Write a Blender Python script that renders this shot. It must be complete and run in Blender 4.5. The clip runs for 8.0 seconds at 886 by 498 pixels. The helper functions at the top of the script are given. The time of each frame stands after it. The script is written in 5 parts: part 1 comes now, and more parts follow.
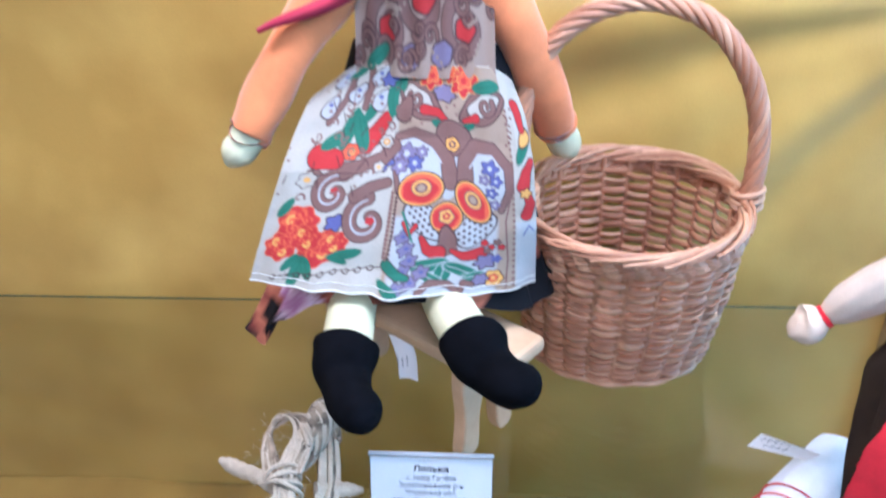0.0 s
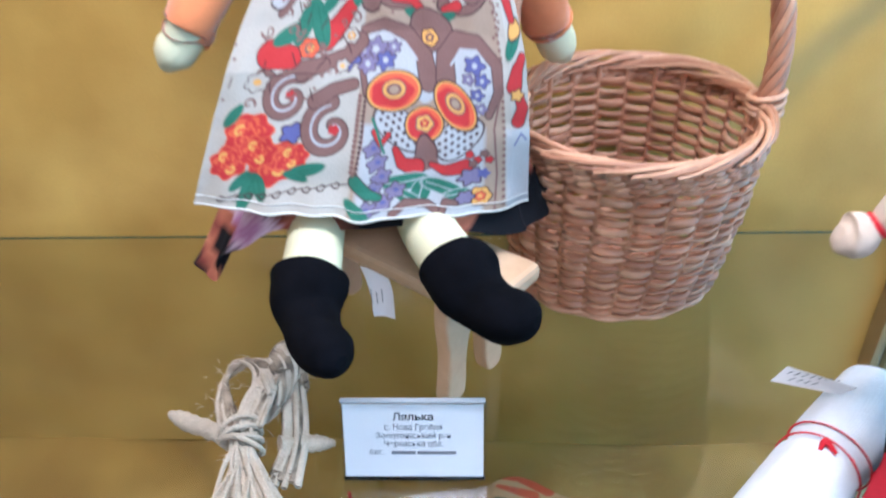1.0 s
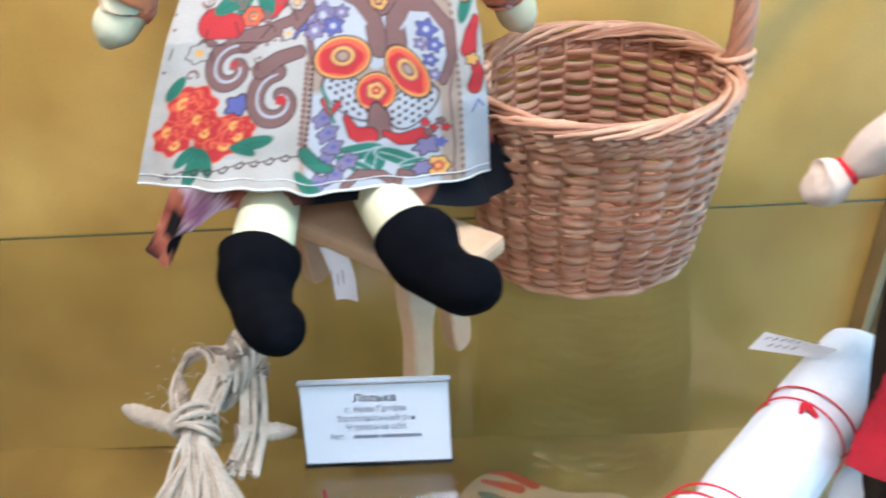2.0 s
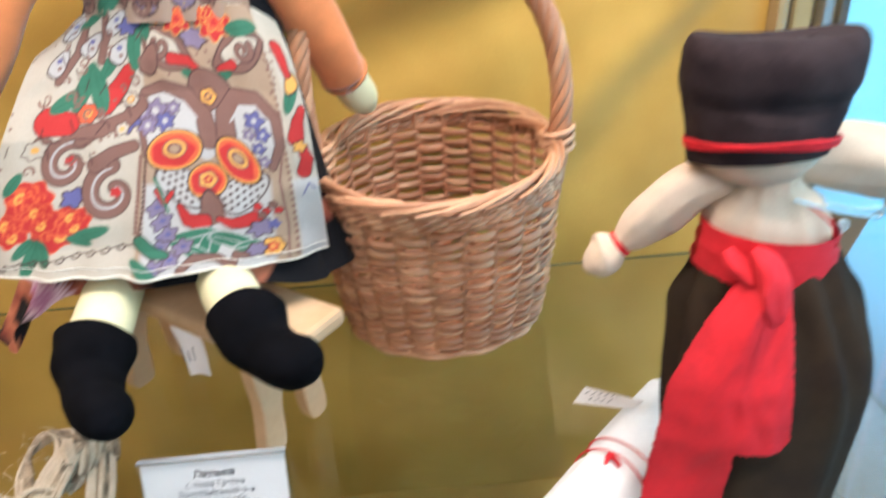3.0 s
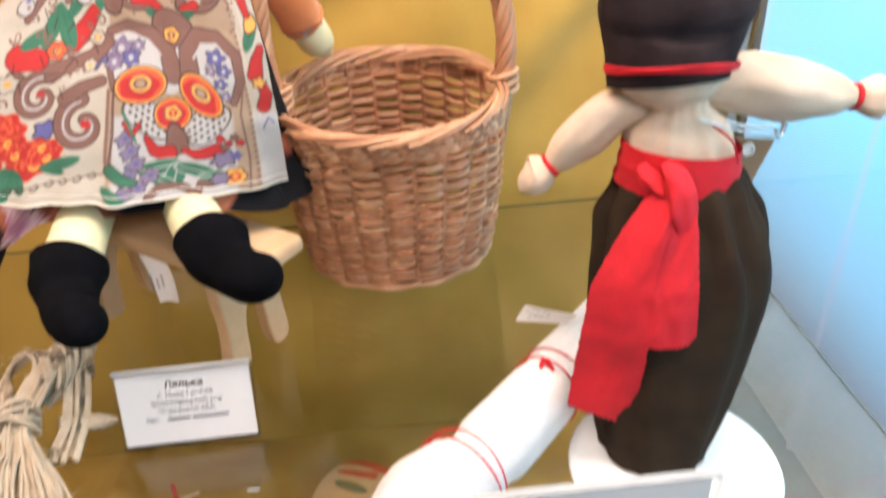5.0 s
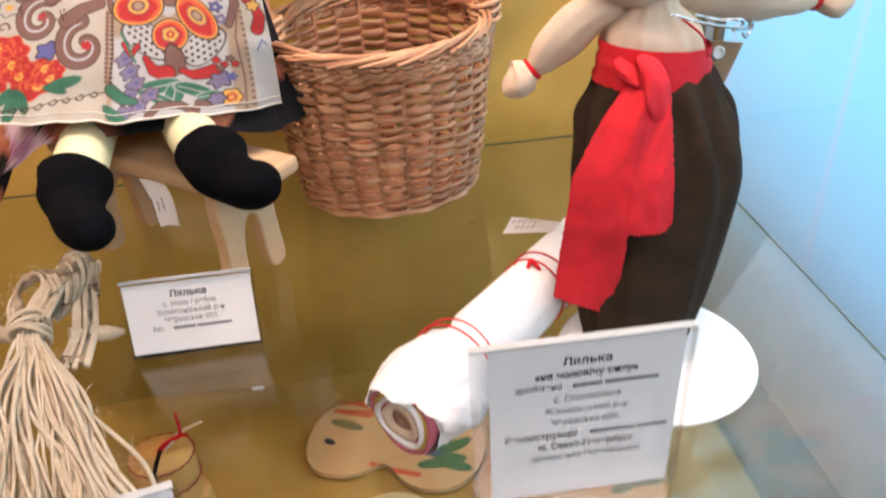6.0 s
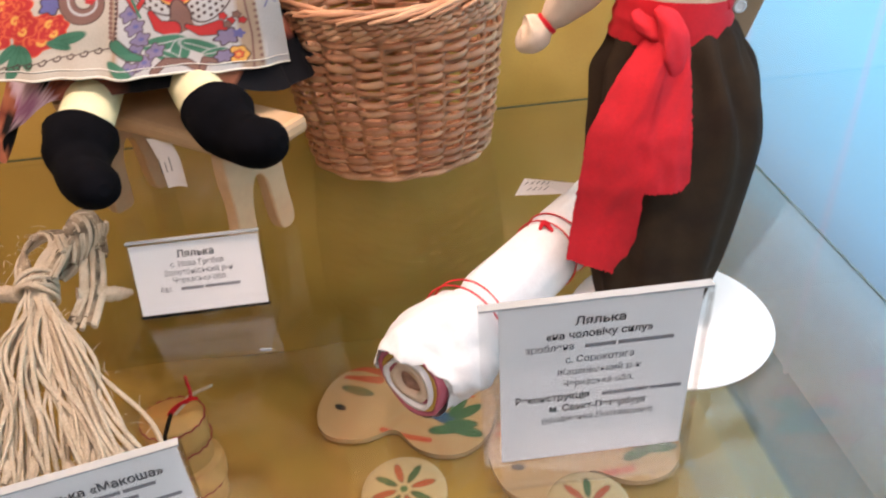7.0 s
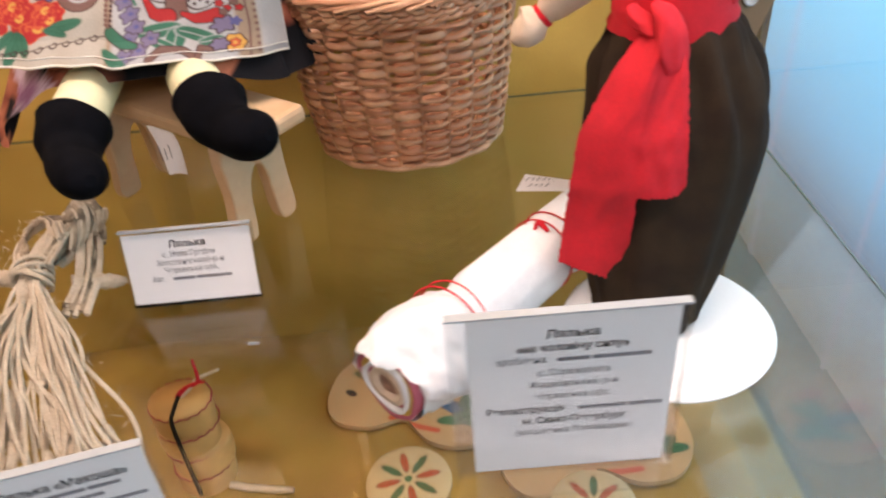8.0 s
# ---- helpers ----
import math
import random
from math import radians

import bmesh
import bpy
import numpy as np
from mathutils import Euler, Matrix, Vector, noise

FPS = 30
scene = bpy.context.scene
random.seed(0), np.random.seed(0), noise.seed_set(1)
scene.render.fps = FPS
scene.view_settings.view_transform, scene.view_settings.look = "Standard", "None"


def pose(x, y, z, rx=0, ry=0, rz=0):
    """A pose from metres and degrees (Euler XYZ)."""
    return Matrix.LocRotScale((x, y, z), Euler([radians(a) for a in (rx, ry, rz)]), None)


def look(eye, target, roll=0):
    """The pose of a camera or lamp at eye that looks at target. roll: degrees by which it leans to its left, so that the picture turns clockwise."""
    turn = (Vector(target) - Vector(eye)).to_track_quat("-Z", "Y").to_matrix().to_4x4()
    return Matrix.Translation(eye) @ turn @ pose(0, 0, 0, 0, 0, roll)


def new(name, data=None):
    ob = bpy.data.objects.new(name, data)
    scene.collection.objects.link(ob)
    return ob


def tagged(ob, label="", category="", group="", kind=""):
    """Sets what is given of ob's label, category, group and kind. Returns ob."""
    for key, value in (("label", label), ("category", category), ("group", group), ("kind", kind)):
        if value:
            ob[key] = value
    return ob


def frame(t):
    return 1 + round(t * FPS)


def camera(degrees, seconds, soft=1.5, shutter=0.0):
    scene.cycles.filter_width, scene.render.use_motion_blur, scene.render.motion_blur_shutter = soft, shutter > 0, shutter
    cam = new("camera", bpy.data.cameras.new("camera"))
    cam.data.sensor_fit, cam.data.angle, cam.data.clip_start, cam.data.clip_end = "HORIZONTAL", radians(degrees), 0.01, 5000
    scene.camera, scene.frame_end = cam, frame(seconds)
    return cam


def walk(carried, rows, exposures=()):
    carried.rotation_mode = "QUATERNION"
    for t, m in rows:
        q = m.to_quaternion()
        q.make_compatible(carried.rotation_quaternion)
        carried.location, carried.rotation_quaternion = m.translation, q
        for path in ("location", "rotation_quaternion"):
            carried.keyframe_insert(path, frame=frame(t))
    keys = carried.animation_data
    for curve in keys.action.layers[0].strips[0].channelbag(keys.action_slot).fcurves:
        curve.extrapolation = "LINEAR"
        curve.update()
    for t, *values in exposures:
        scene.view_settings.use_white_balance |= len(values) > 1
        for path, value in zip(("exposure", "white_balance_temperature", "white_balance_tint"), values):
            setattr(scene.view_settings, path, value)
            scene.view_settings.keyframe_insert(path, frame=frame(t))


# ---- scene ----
cam = camera(60.0, 8.0, soft=2.0, shutter=1.0)
PATH = [
    (0, (0.044, 0.278, 0.476), (-0.125, 1.996, -0.534), -2.3),
    (0.5, (0.047, 0.302, 0.459), (-0.104, 1.971, -0.633), -3.1),
    (1, (0.033, 0.337, 0.412), (-0.066, 1.993, -0.706), -2.3),
    (1.2, (0.03, 0.346, 0.402), (-0.052, 1.992, -0.732), -2.2),
    (2.3, (0.079, 0.336, 0.376), (0.005, 2.024, -0.694), -4.7),
    (2.5, (0.1, 0.33, 0.382), (0.057, 2.029, -0.673), -4.6),
    (3, (0.129, 0.322, 0.408), (0.197, 2.049, -0.597), -3.9),
    (3.5, (0.145, 0.311, 0.418), (0.253, 2.07, -0.528), -2.7),
    (4, (0.15, 0.304, 0.42), (0.286, 2.052, -0.542), -2.9),
    (4.5, (0.149, 0.287, 0.416), (0.295, 2.021, -0.571), -2.9),
    (5, (0.138, 0.266, 0.402), (0.278, 1.951, -0.666), -3.0),
    (5.2, (0.139, 0.259, 0.397), (0.257, 1.93, -0.696), -3.7),
    (6.3, (0.124, 0.205, 0.363), (0.308, 1.871, -0.728), -3.7),
    (6.5, (0.124, 0.211, 0.365), (0.303, 1.844, -0.776), -3.6),
    (7, (0.128, 0.216, 0.355), (0.259, 1.848, -0.793), -4.2),
    (7.5, (0.127, 0.218, 0.351), (0.237, 1.858, -0.788), -4.1),
    (8, (0.168, 0.232, 0.357), (0.172, 1.839, -0.834), -5.3),
]
walk(cam, [(t, look(eye, target, roll)) for t, eye, target, roll in PATH], [(0.0, 0.26, 4900, 21), (1.2, 0.15, 5200, 18), (2.5, 0.24, 5750, 17), (3.5, 0.20, 7000, 22), (5.0, 0.20, 7300, 27), (6.5, -0.02, 7600, 34), (8.0, -0.08, 7600, 34)])

# ---- light ----
room_w = bpy.data.worlds.new("room_world")
scene.world = room_w
room_w.use_nodes = True
bgn = room_w.node_tree.nodes["Background"]
bgn.inputs[0].default_value, bgn.inputs[1].default_value = (1.0, 0.95, 0.88, 1), 0.08


def area_lamp(name, at, target, size, size_y, watts, colour):
    data = bpy.data.lights.new(name, "AREA")
    data.shape, data.size, data.size_y, data.energy, data.color = "RECTANGLE", size, size_y, watts, colour
    ob = new(name, data)
    ob.matrix_world = look(at, target)
    return ob


area_lamp("case_strip_lamp", (0.0, 0.62, 0.93), (0.02, 0.80, 0.0), 1.1, 0.12, 12.5, (1.0, 0.95, 0.87))
# added fill from the front, under the ceiling and out of view
area_lamp("front_fill_lamp", (0.6, -1.2, 1.75), (0.2, 0.7, 0.0), 1.2, 1.2, 42.0, (1.0, 0.98, 0.97))
area_lamp("window_lamp", (0.95, 0.8, 0.45), (0.3, 0.75, 0.1), 1.2, 1.2, 7.0, (0.62, 0.85, 1.0))

# ---- materials ----


def material(name, base=(0.5, 0.5, 0.5), rough=0.7, metal=0.0, var=0.15, grain=300.0, stain=14.0, bump=0.2, second=None, sheen=0.0, weave=0.0, attr="", spec=0.5, depth=0.001):
    """Two scales of colour variation and a fine relief; weave: threads a metre; attr: a colour layer that holds a print."""
    m = bpy.data.materials.new(name)
    m.use_nodes = True
    nt = m.node_tree
    n, l = nt.nodes, nt.links
    p = n["Principled BSDF"]
    p.inputs["Roughness"].default_value, p.inputs["Metallic"].default_value = rough, metal
    p.inputs["Specular IOR Level"].default_value = spec
    if sheen:
        p.inputs["Sheen Weight"].default_value, p.inputs["Sheen Roughness"].default_value = sheen, 0.4
    tc = n.new("ShaderNodeTexCoord")
    big, fine = n.new("ShaderNodeTexNoise"), n.new("ShaderNodeTexNoise")
    for t, s, d in ((big, stain, 3), (fine, grain, 4)):
        t.inputs["Scale"].default_value, t.inputs["Detail"].default_value = s, d
        l.new(tc.outputs["Object"], t.inputs["Vector"])
    mix = n.new("ShaderNodeMix")
    mix.data_type = "RGBA"
    ramp = n.new("ShaderNodeMapRange")
    ramp.inputs["From Min"].default_value, ramp.inputs["From Max"].default_value = 0.35, 0.65
    l.new(big.outputs["Fac"], ramp.inputs["Value"])
    l.new(ramp.outputs["Result"], mix.inputs["Factor"])
    dark = second or tuple(c * (1 - 1.6 * var) for c in base)
    mix.inputs["A"].default_value, mix.inputs["B"].default_value = (*base, 1), (*dark, 1)
    out = mix.outputs["Result"]
    if attr:
        a = n.new("ShaderNodeAttribute")
        a.attribute_name = attr
        out = a.outputs["Color"]
    tint = n.new("ShaderNodeMix")
    tint.data_type, tint.blend_type = "RGBA", "MULTIPLY"
    tint.inputs["Factor"].default_value = 1.0
    shade = n.new("ShaderNodeMapRange")
    shade.inputs["To Min"].default_value, shade.inputs["To Max"].default_value = 1 - var, 1 + var * 0.6
    l.new(fine.outputs["Fac"], shade.inputs["Value"])
    l.new(out, tint.inputs["A"])
    l.new(shade.outputs["Result"], tint.inputs["B"])
    l.new(tint.outputs["Result"], p.inputs["Base Color"])
    b = n.new("ShaderNodeBump")
    b.inputs["Strength"].default_value, b.inputs["Distance"].default_value = bump, depth
    height = fine.outputs["Fac"]
    if weave:
        waves = []
        for turn in ("X", "Z"):
            w = n.new("ShaderNodeTexWave")
            w.bands_direction = turn
            w.inputs["Scale"].default_value, w.inputs["Distortion"].default_value, w.inputs["Detail"].default_value = weave, 1.5, 1
            l.new(tc.outputs["Object"], w.inputs["Vector"])
            waves.append(w)
        add = n.new("ShaderNodeMath")
        add.operation = "ADD"
        l.new(waves[0].outputs["Fac"], add.inputs[0])
        l.new(waves[1].outputs["Fac"], add.inputs[1])
        add2 = n.new("ShaderNodeMath")
        add2.operation = "ADD"
        l.new(add.outputs[0], add2.inputs[0])
        l.new(fine.outputs["Fac"], add2.inputs[1])
        height = add2.outputs[0]
    l.new(height, b.inputs["Height"])
    l.new(b.outputs["Normal"], p.inputs["Normal"])
    return m


def glass_material(name, tint, rough=0.0, base=0.045, gain=0.9):
    """A clear sheet: what it lets through, and a gloss that grows at flat angles."""
    m = bpy.data.materials.new(name)
    m.use_nodes = True
    n, l = m.node_tree.nodes, m.node_tree.links
    n.remove(n["Principled BSDF"])
    clear, gloss, mix, edge = n.new("ShaderNodeBsdfTransparent"), n.new("ShaderNodeBsdfGlossy"), n.new("ShaderNodeMixShader"), n.new("ShaderNodeLayerWeight")
    clear.inputs[0].default_value = (*tint, 1)
    gloss.inputs["Roughness"].default_value = rough
    edge.inputs["Blend"].default_value = 0.5
    power, scale = n.new("ShaderNodeMath"), n.new("ShaderNodeMath")
    power.operation, scale.operation = "POWER", "MULTIPLY_ADD"
    power.inputs[1].default_value = 4.0
    scale.inputs[1].default_value, scale.inputs[2].default_value = gain, base
    l.new(edge.outputs["Facing"], power.inputs[0])
    l.new(power.outputs[0], scale.inputs[0])
    l.new(scale.outputs[0], mix.inputs[0])
    l.new(clear.outputs[0], mix.inputs[1])
    l.new(gloss.outputs[0], mix.inputs[2])
    l.new(mix.outputs[0], n["Material Output"].inputs[0])
    return m


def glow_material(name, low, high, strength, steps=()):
    """Daylight on a far pane, painted as emission: a soft change of colour from the foot to the top."""
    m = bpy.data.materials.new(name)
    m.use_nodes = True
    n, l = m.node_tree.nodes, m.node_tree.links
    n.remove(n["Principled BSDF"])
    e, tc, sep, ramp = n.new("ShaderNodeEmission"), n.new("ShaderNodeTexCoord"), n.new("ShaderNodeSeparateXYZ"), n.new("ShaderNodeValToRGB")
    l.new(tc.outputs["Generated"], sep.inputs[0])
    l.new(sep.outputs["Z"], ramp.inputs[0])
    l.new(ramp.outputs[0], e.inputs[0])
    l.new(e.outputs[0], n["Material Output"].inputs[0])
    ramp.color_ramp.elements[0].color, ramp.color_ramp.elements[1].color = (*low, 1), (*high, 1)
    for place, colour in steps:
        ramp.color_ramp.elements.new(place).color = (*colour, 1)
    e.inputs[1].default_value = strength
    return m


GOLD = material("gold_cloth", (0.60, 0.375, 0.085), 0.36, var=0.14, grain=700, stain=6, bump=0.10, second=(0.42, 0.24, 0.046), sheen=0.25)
# the gold cloth again, browner to hold the weak light down there
GOLD_SHADED = material("gold_cloth_shaded", (0.49, 0.295, 0.066), 0.6, var=0.20, grain=700, stain=8, bump=0.12, second=(0.32, 0.18, 0.038))
GLASS = glass_material("shelf_glass", (0.95, 0.95, 0.925), 0.03)
SIDEGLASS = glass_material("side_glass", (0.95, 0.98, 1.0))
EDGE = material("glass_edge", (0.06, 0.11, 0.075), 0.15, var=0.1, bump=0.02)
ACRYL = glass_material("acrylic", (0.985, 0.988, 0.988), 0.02)
ACRYL_EDGE = material("acrylic_edge", (0.42, 0.44, 0.44), 0.25, var=0.08, grain=200, bump=0.02)
PAPER = material("label_paper", (0.92, 0.895, 0.885), 0.6, var=0.03, grain=400, stain=20, bump=0.05)
INK = material("print_ink", (0.03, 0.03, 0.04), 0.6, var=0.1, bump=0.0)
INK_PALE = material("print_ink_pale", (0.11, 0.11, 0.13), 0.6, var=0.1, bump=0.0)
INK_SOFT = material("print_ink_soft", (0.27, 0.26, 0.28), 0.6, var=0.1, bump=0.0)
ALU = material("dark_aluminium", (0.10, 0.10, 0.11), 0.35, 0.8, var=0.1, grain=200, bump=0.05)
ALU_PALE = material("pale_aluminium", (0.42, 0.42, 0.43), 0.35, 0.8, var=0.1, grain=200, bump=0.05)
TAN = material("tan_profile", (0.40, 0.28, 0.13), 0.5, var=0.1, bump=0.05)
WICKER = material("peeled_willow", (0.58, 0.275, 0.145), 0.42, var=0.22, grain=260, stain=22, bump=0.3, second=(0.38, 0.165, 0.085))
WICKER_PALE = material("pale_willow", (0.70, 0.39, 0.225), 0.4, var=0.2, grain=260, stain=30, bump=0.3, second=(0.47, 0.235, 0.125))
BEECH = material("pale_beech", (0.62, 0.42, 0.25), 0.5, var=0.1, grain=160, stain=18, bump=0.1, second=(0.54, 0.34, 0.19))
ORANGE = material("orange_flannel", (0.88, 0.27, 0.09), 0.95, var=0.14, grain=900, stain=30, bump=0.5, sheen=0.4)
SKIN = material("cream_cotton", (0.74, 0.68, 0.42), 0.9, var=0.08, grain=900, stain=40, bump=0.3, weave=300)
FELT = material("black_felt", (0.0035, 0.0035, 0.005), 1.0, var=0.3, grain=900, stain=60, bump=0.5, spec=0.08)
PRINT = material("printed_cotton", rough=0.85, var=0.10, grain=600, bump=0.25, attr="print", sheen=0.02, spec=0.2)
REDCLOTH = material("crimson_cloth", (0.42, 0.02, 0.05), 0.85, var=0.15, grain=600, stain=30, bump=0.4)
LINEN = material("unbleached_linen", (0.76, 0.60, 0.46), 0.9, var=0.10, grain=700, stain=40, bump=0.4, second=(0.66, 0.50, 0.36), weave=520)
SCARLET = material("scarlet_cotton", (0.75, 0.012, 0.022), 0.85, var=0.16, grain=500, stain=30, bump=0.22, weave=600)
BROWN = material("brown_wool", (0.038, 0.024, 0.014), 0.9, var=0.25, grain=900, stain=40, bump=0.4, spec=0.12, weave=520, second=(0.026, 0.016, 0.011))
PLUM = material("dark_plum_wool", (0.026, 0.016, 0.018), 0.95, var=0.35, grain=900, stain=50, bump=0.45, spec=0.15, weave=450, second=(0.046, 0.030, 0.031))
WHITE = material("white_cotton", (0.82, 0.82, 0.82), 0.85, var=0.07, grain=500, stain=40, bump=0.3, weave=600)
PLATE = material("white_plastic", (0.84, 0.86, 0.85), 0.4, var=0.03, bump=0.05)
ROPE = material("jute_twine", (0.72, 0.60, 0.45), 0.95, var=0.42, grain=900, stain=70, bump=1.0, depth=0.0025, second=(0.60, 0.48, 0.34))
ROPE_DARK = material("raw_flax", (0.50, 0.38, 0.26), 0.95, var=0.42, grain=900, stain=80, bump=1.0, depth=0.0025)
PINK = material("pink_scrap", (0.62, 0.16, 0.22), 0.9, var=0.15, grain=600, bump=0.3)
SCRAP = material("rose_scrap", (0.58, 0.33, 0.24), 0.9, var=0.3, grain=300, stain=120, bump=0.8, depth=0.003)
YELLOW = material("yellow_scrap", (0.75, 0.48, 0.10), 0.9, var=0.15, grain=600, bump=0.3)
STEEL = material("bright_steel", (0.75, 0.76, 0.78), 0.18, 1.0, var=0.05, bump=0.02)
KRAFT = material("brown_card", (0.33, 0.20, 0.11), 0.75, var=0.08, grain=300, bump=0.1)
BARK = material("orange_birch_bark", (0.80, 0.43, 0.15), 0.6, var=0.15, grain=200, stain=35, bump=0.3)
PAINTED = material("painted_wood", rough=0.55, var=0.08, grain=200, bump=0.08, attr="print")
WOODEDGE = material("toy_wood", (0.66, 0.44, 0.24), 0.55, var=0.1, grain=140, bump=0.08)
WALLPAINT = material("room_paint", (0.62, 0.60, 0.56), 0.9, var=0.04, grain=60, stain=2, bump=0.05)
FLOORTILE = material("floor_stone", (0.26, 0.25, 0.24), 0.4, var=0.08, grain=40, stain=3, bump=0.05)
# the painted glow fades to a dim grey-brown at the foot
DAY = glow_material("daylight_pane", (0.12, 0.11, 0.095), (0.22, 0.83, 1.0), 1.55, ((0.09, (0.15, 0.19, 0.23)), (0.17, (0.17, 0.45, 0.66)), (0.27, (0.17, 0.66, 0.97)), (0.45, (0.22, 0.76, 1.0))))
# seams emit as well, to stay near the pane's brightness
SEAM = glow_material("backlit_seam", (0.16, 0.17, 0.19), (0.32, 0.82, 1.0), 1.5, ((0.09, (0.19, 0.23, 0.28)), (0.2, (0.24, 0.50, 0.74)), (0.3, (0.27, 0.68, 0.97))))

# ---- mesh helpers ----


def link_mesh(name, verts, faces, mats, slots=None, smooth=True, at=(0, 0, 0)):
    """A mesh from world-space vertices, with its origin at the place given."""
    me = bpy.data.meshes.new(name)
    o = Vector(at)
    me.from_pydata([Vector(v) - o for v in verts], [], faces)
    for m in mats if isinstance(mats, (list, tuple)) else [mats]:
        me.materials.append(m)
    if slots is not None:
        me.polygons.foreach_set("material_index", slots)
    me.polygons.foreach_set("use_smooth", [smooth] * len(me.polygons))
    me.update()
    ob = new(name, me)
    ob.location = o
    return ob


BASES = {}


def thing(name, at, label, category, group="", kind=""):
    ob = new(name)
    ob.location = at
    ob.empty_display_size = 0.02
    BASES[ob.name] = Vector(at)
    return tagged(ob, label, category, group, kind)


class Shape:
    """Gathers vertices and faces, each face with a material slot."""

    def __init__(self):
        self.v, self.f, self.m = [], [], []

    def grid(self, rows, slot=0, close=False, flip=False):
        k, n = len(self.v), len(rows[0])
        for r in rows:
            self.v += [tuple(p) for p in r]
        for i in range(len(rows) - 1):
            for j in range(n if close else n - 1):
                a, b = k + i * n + j, k + i * n + (j + 1) % n
                q = (a, b, b + n, a + n)
                self.f.append(q[::-1] if flip else q)
                self.m.append(slot)
        return self

    def tube(self, pts, radii, seg=10, slot=0, squash=1.0, cap=True, wave=None):
        """A tube along points; squash flattens it upright; rounded closed ends."""
        pts = [Vector(p) for p in pts]
        n = len(pts)
        radii = radii if isinstance(radii, (list, tuple)) else [radii] * n
        rows = []
        side = None
        for i, p in enumerate(pts):
            d = (pts[min(i + 1, n - 1)] - pts[max(i - 1, 0)]).normalized()
            if side is None:
                side = d.cross(Vector((0, 0, 1)))
                if side.length < 0.1:
                    side = d.cross(Vector((0, 1, 0)))
            side = (side - d * side.dot(d)).normalized()
            up = side.cross(d)
            r = radii[i]
            ring = []
            for k in range(seg):
                a = 2 * math.pi * k / seg
                w = 1 + (wave(i / (n - 1), a) if wave else 0)
                ring.append(p + side * (math.cos(a) * r * w) + up * (math.sin(a) * r * squash * w))
            rows.append(ring)
        self.grid(rows, slot, close=True)
        if cap:
            for ring, c, rev in ((rows[0], pts[0], False), (rows[-1], pts[-1], True)):
                k = len(self.v)
                self.v += [tuple(p) for p in ring] + [tuple(c)]
                for j in range(seg):
                    t = (k + j, k + (j + 1) % seg, k + seg)
                    self.f.append(t if rev else t[::-1])
                    self.m.append(slot)
        return self

    def box(self, lo, hi, slot=0, bevel=0.0, turn=None):
        """A box with chamfered edges; turn: a matrix laid over it."""
        bm = bmesh.new()
        bmesh.ops.create_cube(bm, size=1)
        for v in bm.verts:
            v.co = [lo[i] + (v.co[i] + 0.5) * (hi[i] - lo[i]) for i in range(3)]
        if bevel:
            bmesh.ops.bevel(bm, geom=bm.edges[:], offset=bevel, segments=2, affect="EDGES", profile=0.5)
        k = len(self.v)
        bm.verts.index_update()
        self.v += [tuple(turn @ v.co if turn else v.co) for v in bm.verts]
        for f in bm.faces:
            self.f.append(tuple(k + v.index for v in f.verts))
            self.m.append(slot)
        bm.free()
        return self

    def make(self, name, mats, at=(0, 0, 0), smooth=True):
        return link_mesh(name, self.v, self.f, mats, self.m, smooth, at)


def part(name, shape, mats, parent, label="", smooth=True):
    """Links a shape in world space as one mesh under a thing or under a part."""
    base = BASES[parent.name]
    ob = shape.make(name, mats, base, smooth)
    ob.parent, ob.location = parent, (0, 0, 0)
    BASES[ob.name] = base
    if label:
        ob["label"] = label
    return ob


def spline(pts, n):
    """A smooth curve through points (Catmull-Rom), n steps a span; points may carry a radius as a fourth number."""
    p = [np.array(q, float) for q in pts]
    p = [2 * p[0] - p[1]] + p + [2 * p[-1] - p[-2]]
    out = []
    for i in range(1, len(p) - 2):
        for k in range(n):
            t = k / n
            out.append(0.5 * (2 * p[i] + (p[i + 1] - p[i - 1]) * t + (2 * p[i - 1] - 5 * p[i] + 4 * p[i + 1] - p[i + 2]) * t * t + (3 * p[i] - p[i - 1] - 3 * p[i + 1] + p[i + 2]) * t ** 3))
    out.append(p[-2])
    return out


def smooth_tube(shape, pts, n=6, seg=12, slot=0, squash=1.0, wave=None):
    c = spline(pts, n)
    shape.tube([q[:3] for q in c], [max(float(q[3]), 1e-4) for q in c], seg, slot, squash, wave=wave)


def mix3(a, b, t):
    return tuple(x + (y - x) * t for x, y in zip(a, b))


# ---- the case ----
SHELF_Y0, SHELF_Y1, SIDE_X = 0.42, 0.976, 0.466
LOW = -0.34

s = Shape().box((-0.80, SHELF_Y0, -0.007), (SIDE_X, SHELF_Y1, 0.0))
shelf = s.make("glass_shelf", [GLASS], (-0.2, 0.7, -0.007), smooth=False)
tagged(shelf, "clear glass shelf with a dark green back edge", "shelf", kind="structure")
for nm, lo, hi in (("shelf_back_edge", (-0.80, SHELF_Y1 + 0.0005, -0.0045), (SIDE_X, SHELF_Y1 + 0.0015, -0.0025)), ("shelf_side_edge", (SIDE_X + 0.0005, SHELF_Y0, -0.0040), (SIDE_X + 0.0015, SHELF_Y1, -0.0025))):
    e = Shape().box(lo, hi).make(nm, [EDGE], lo, smooth=False)
    tagged(e, "dark green cut edge of the glass shelf", "glass edge", kind="structure")


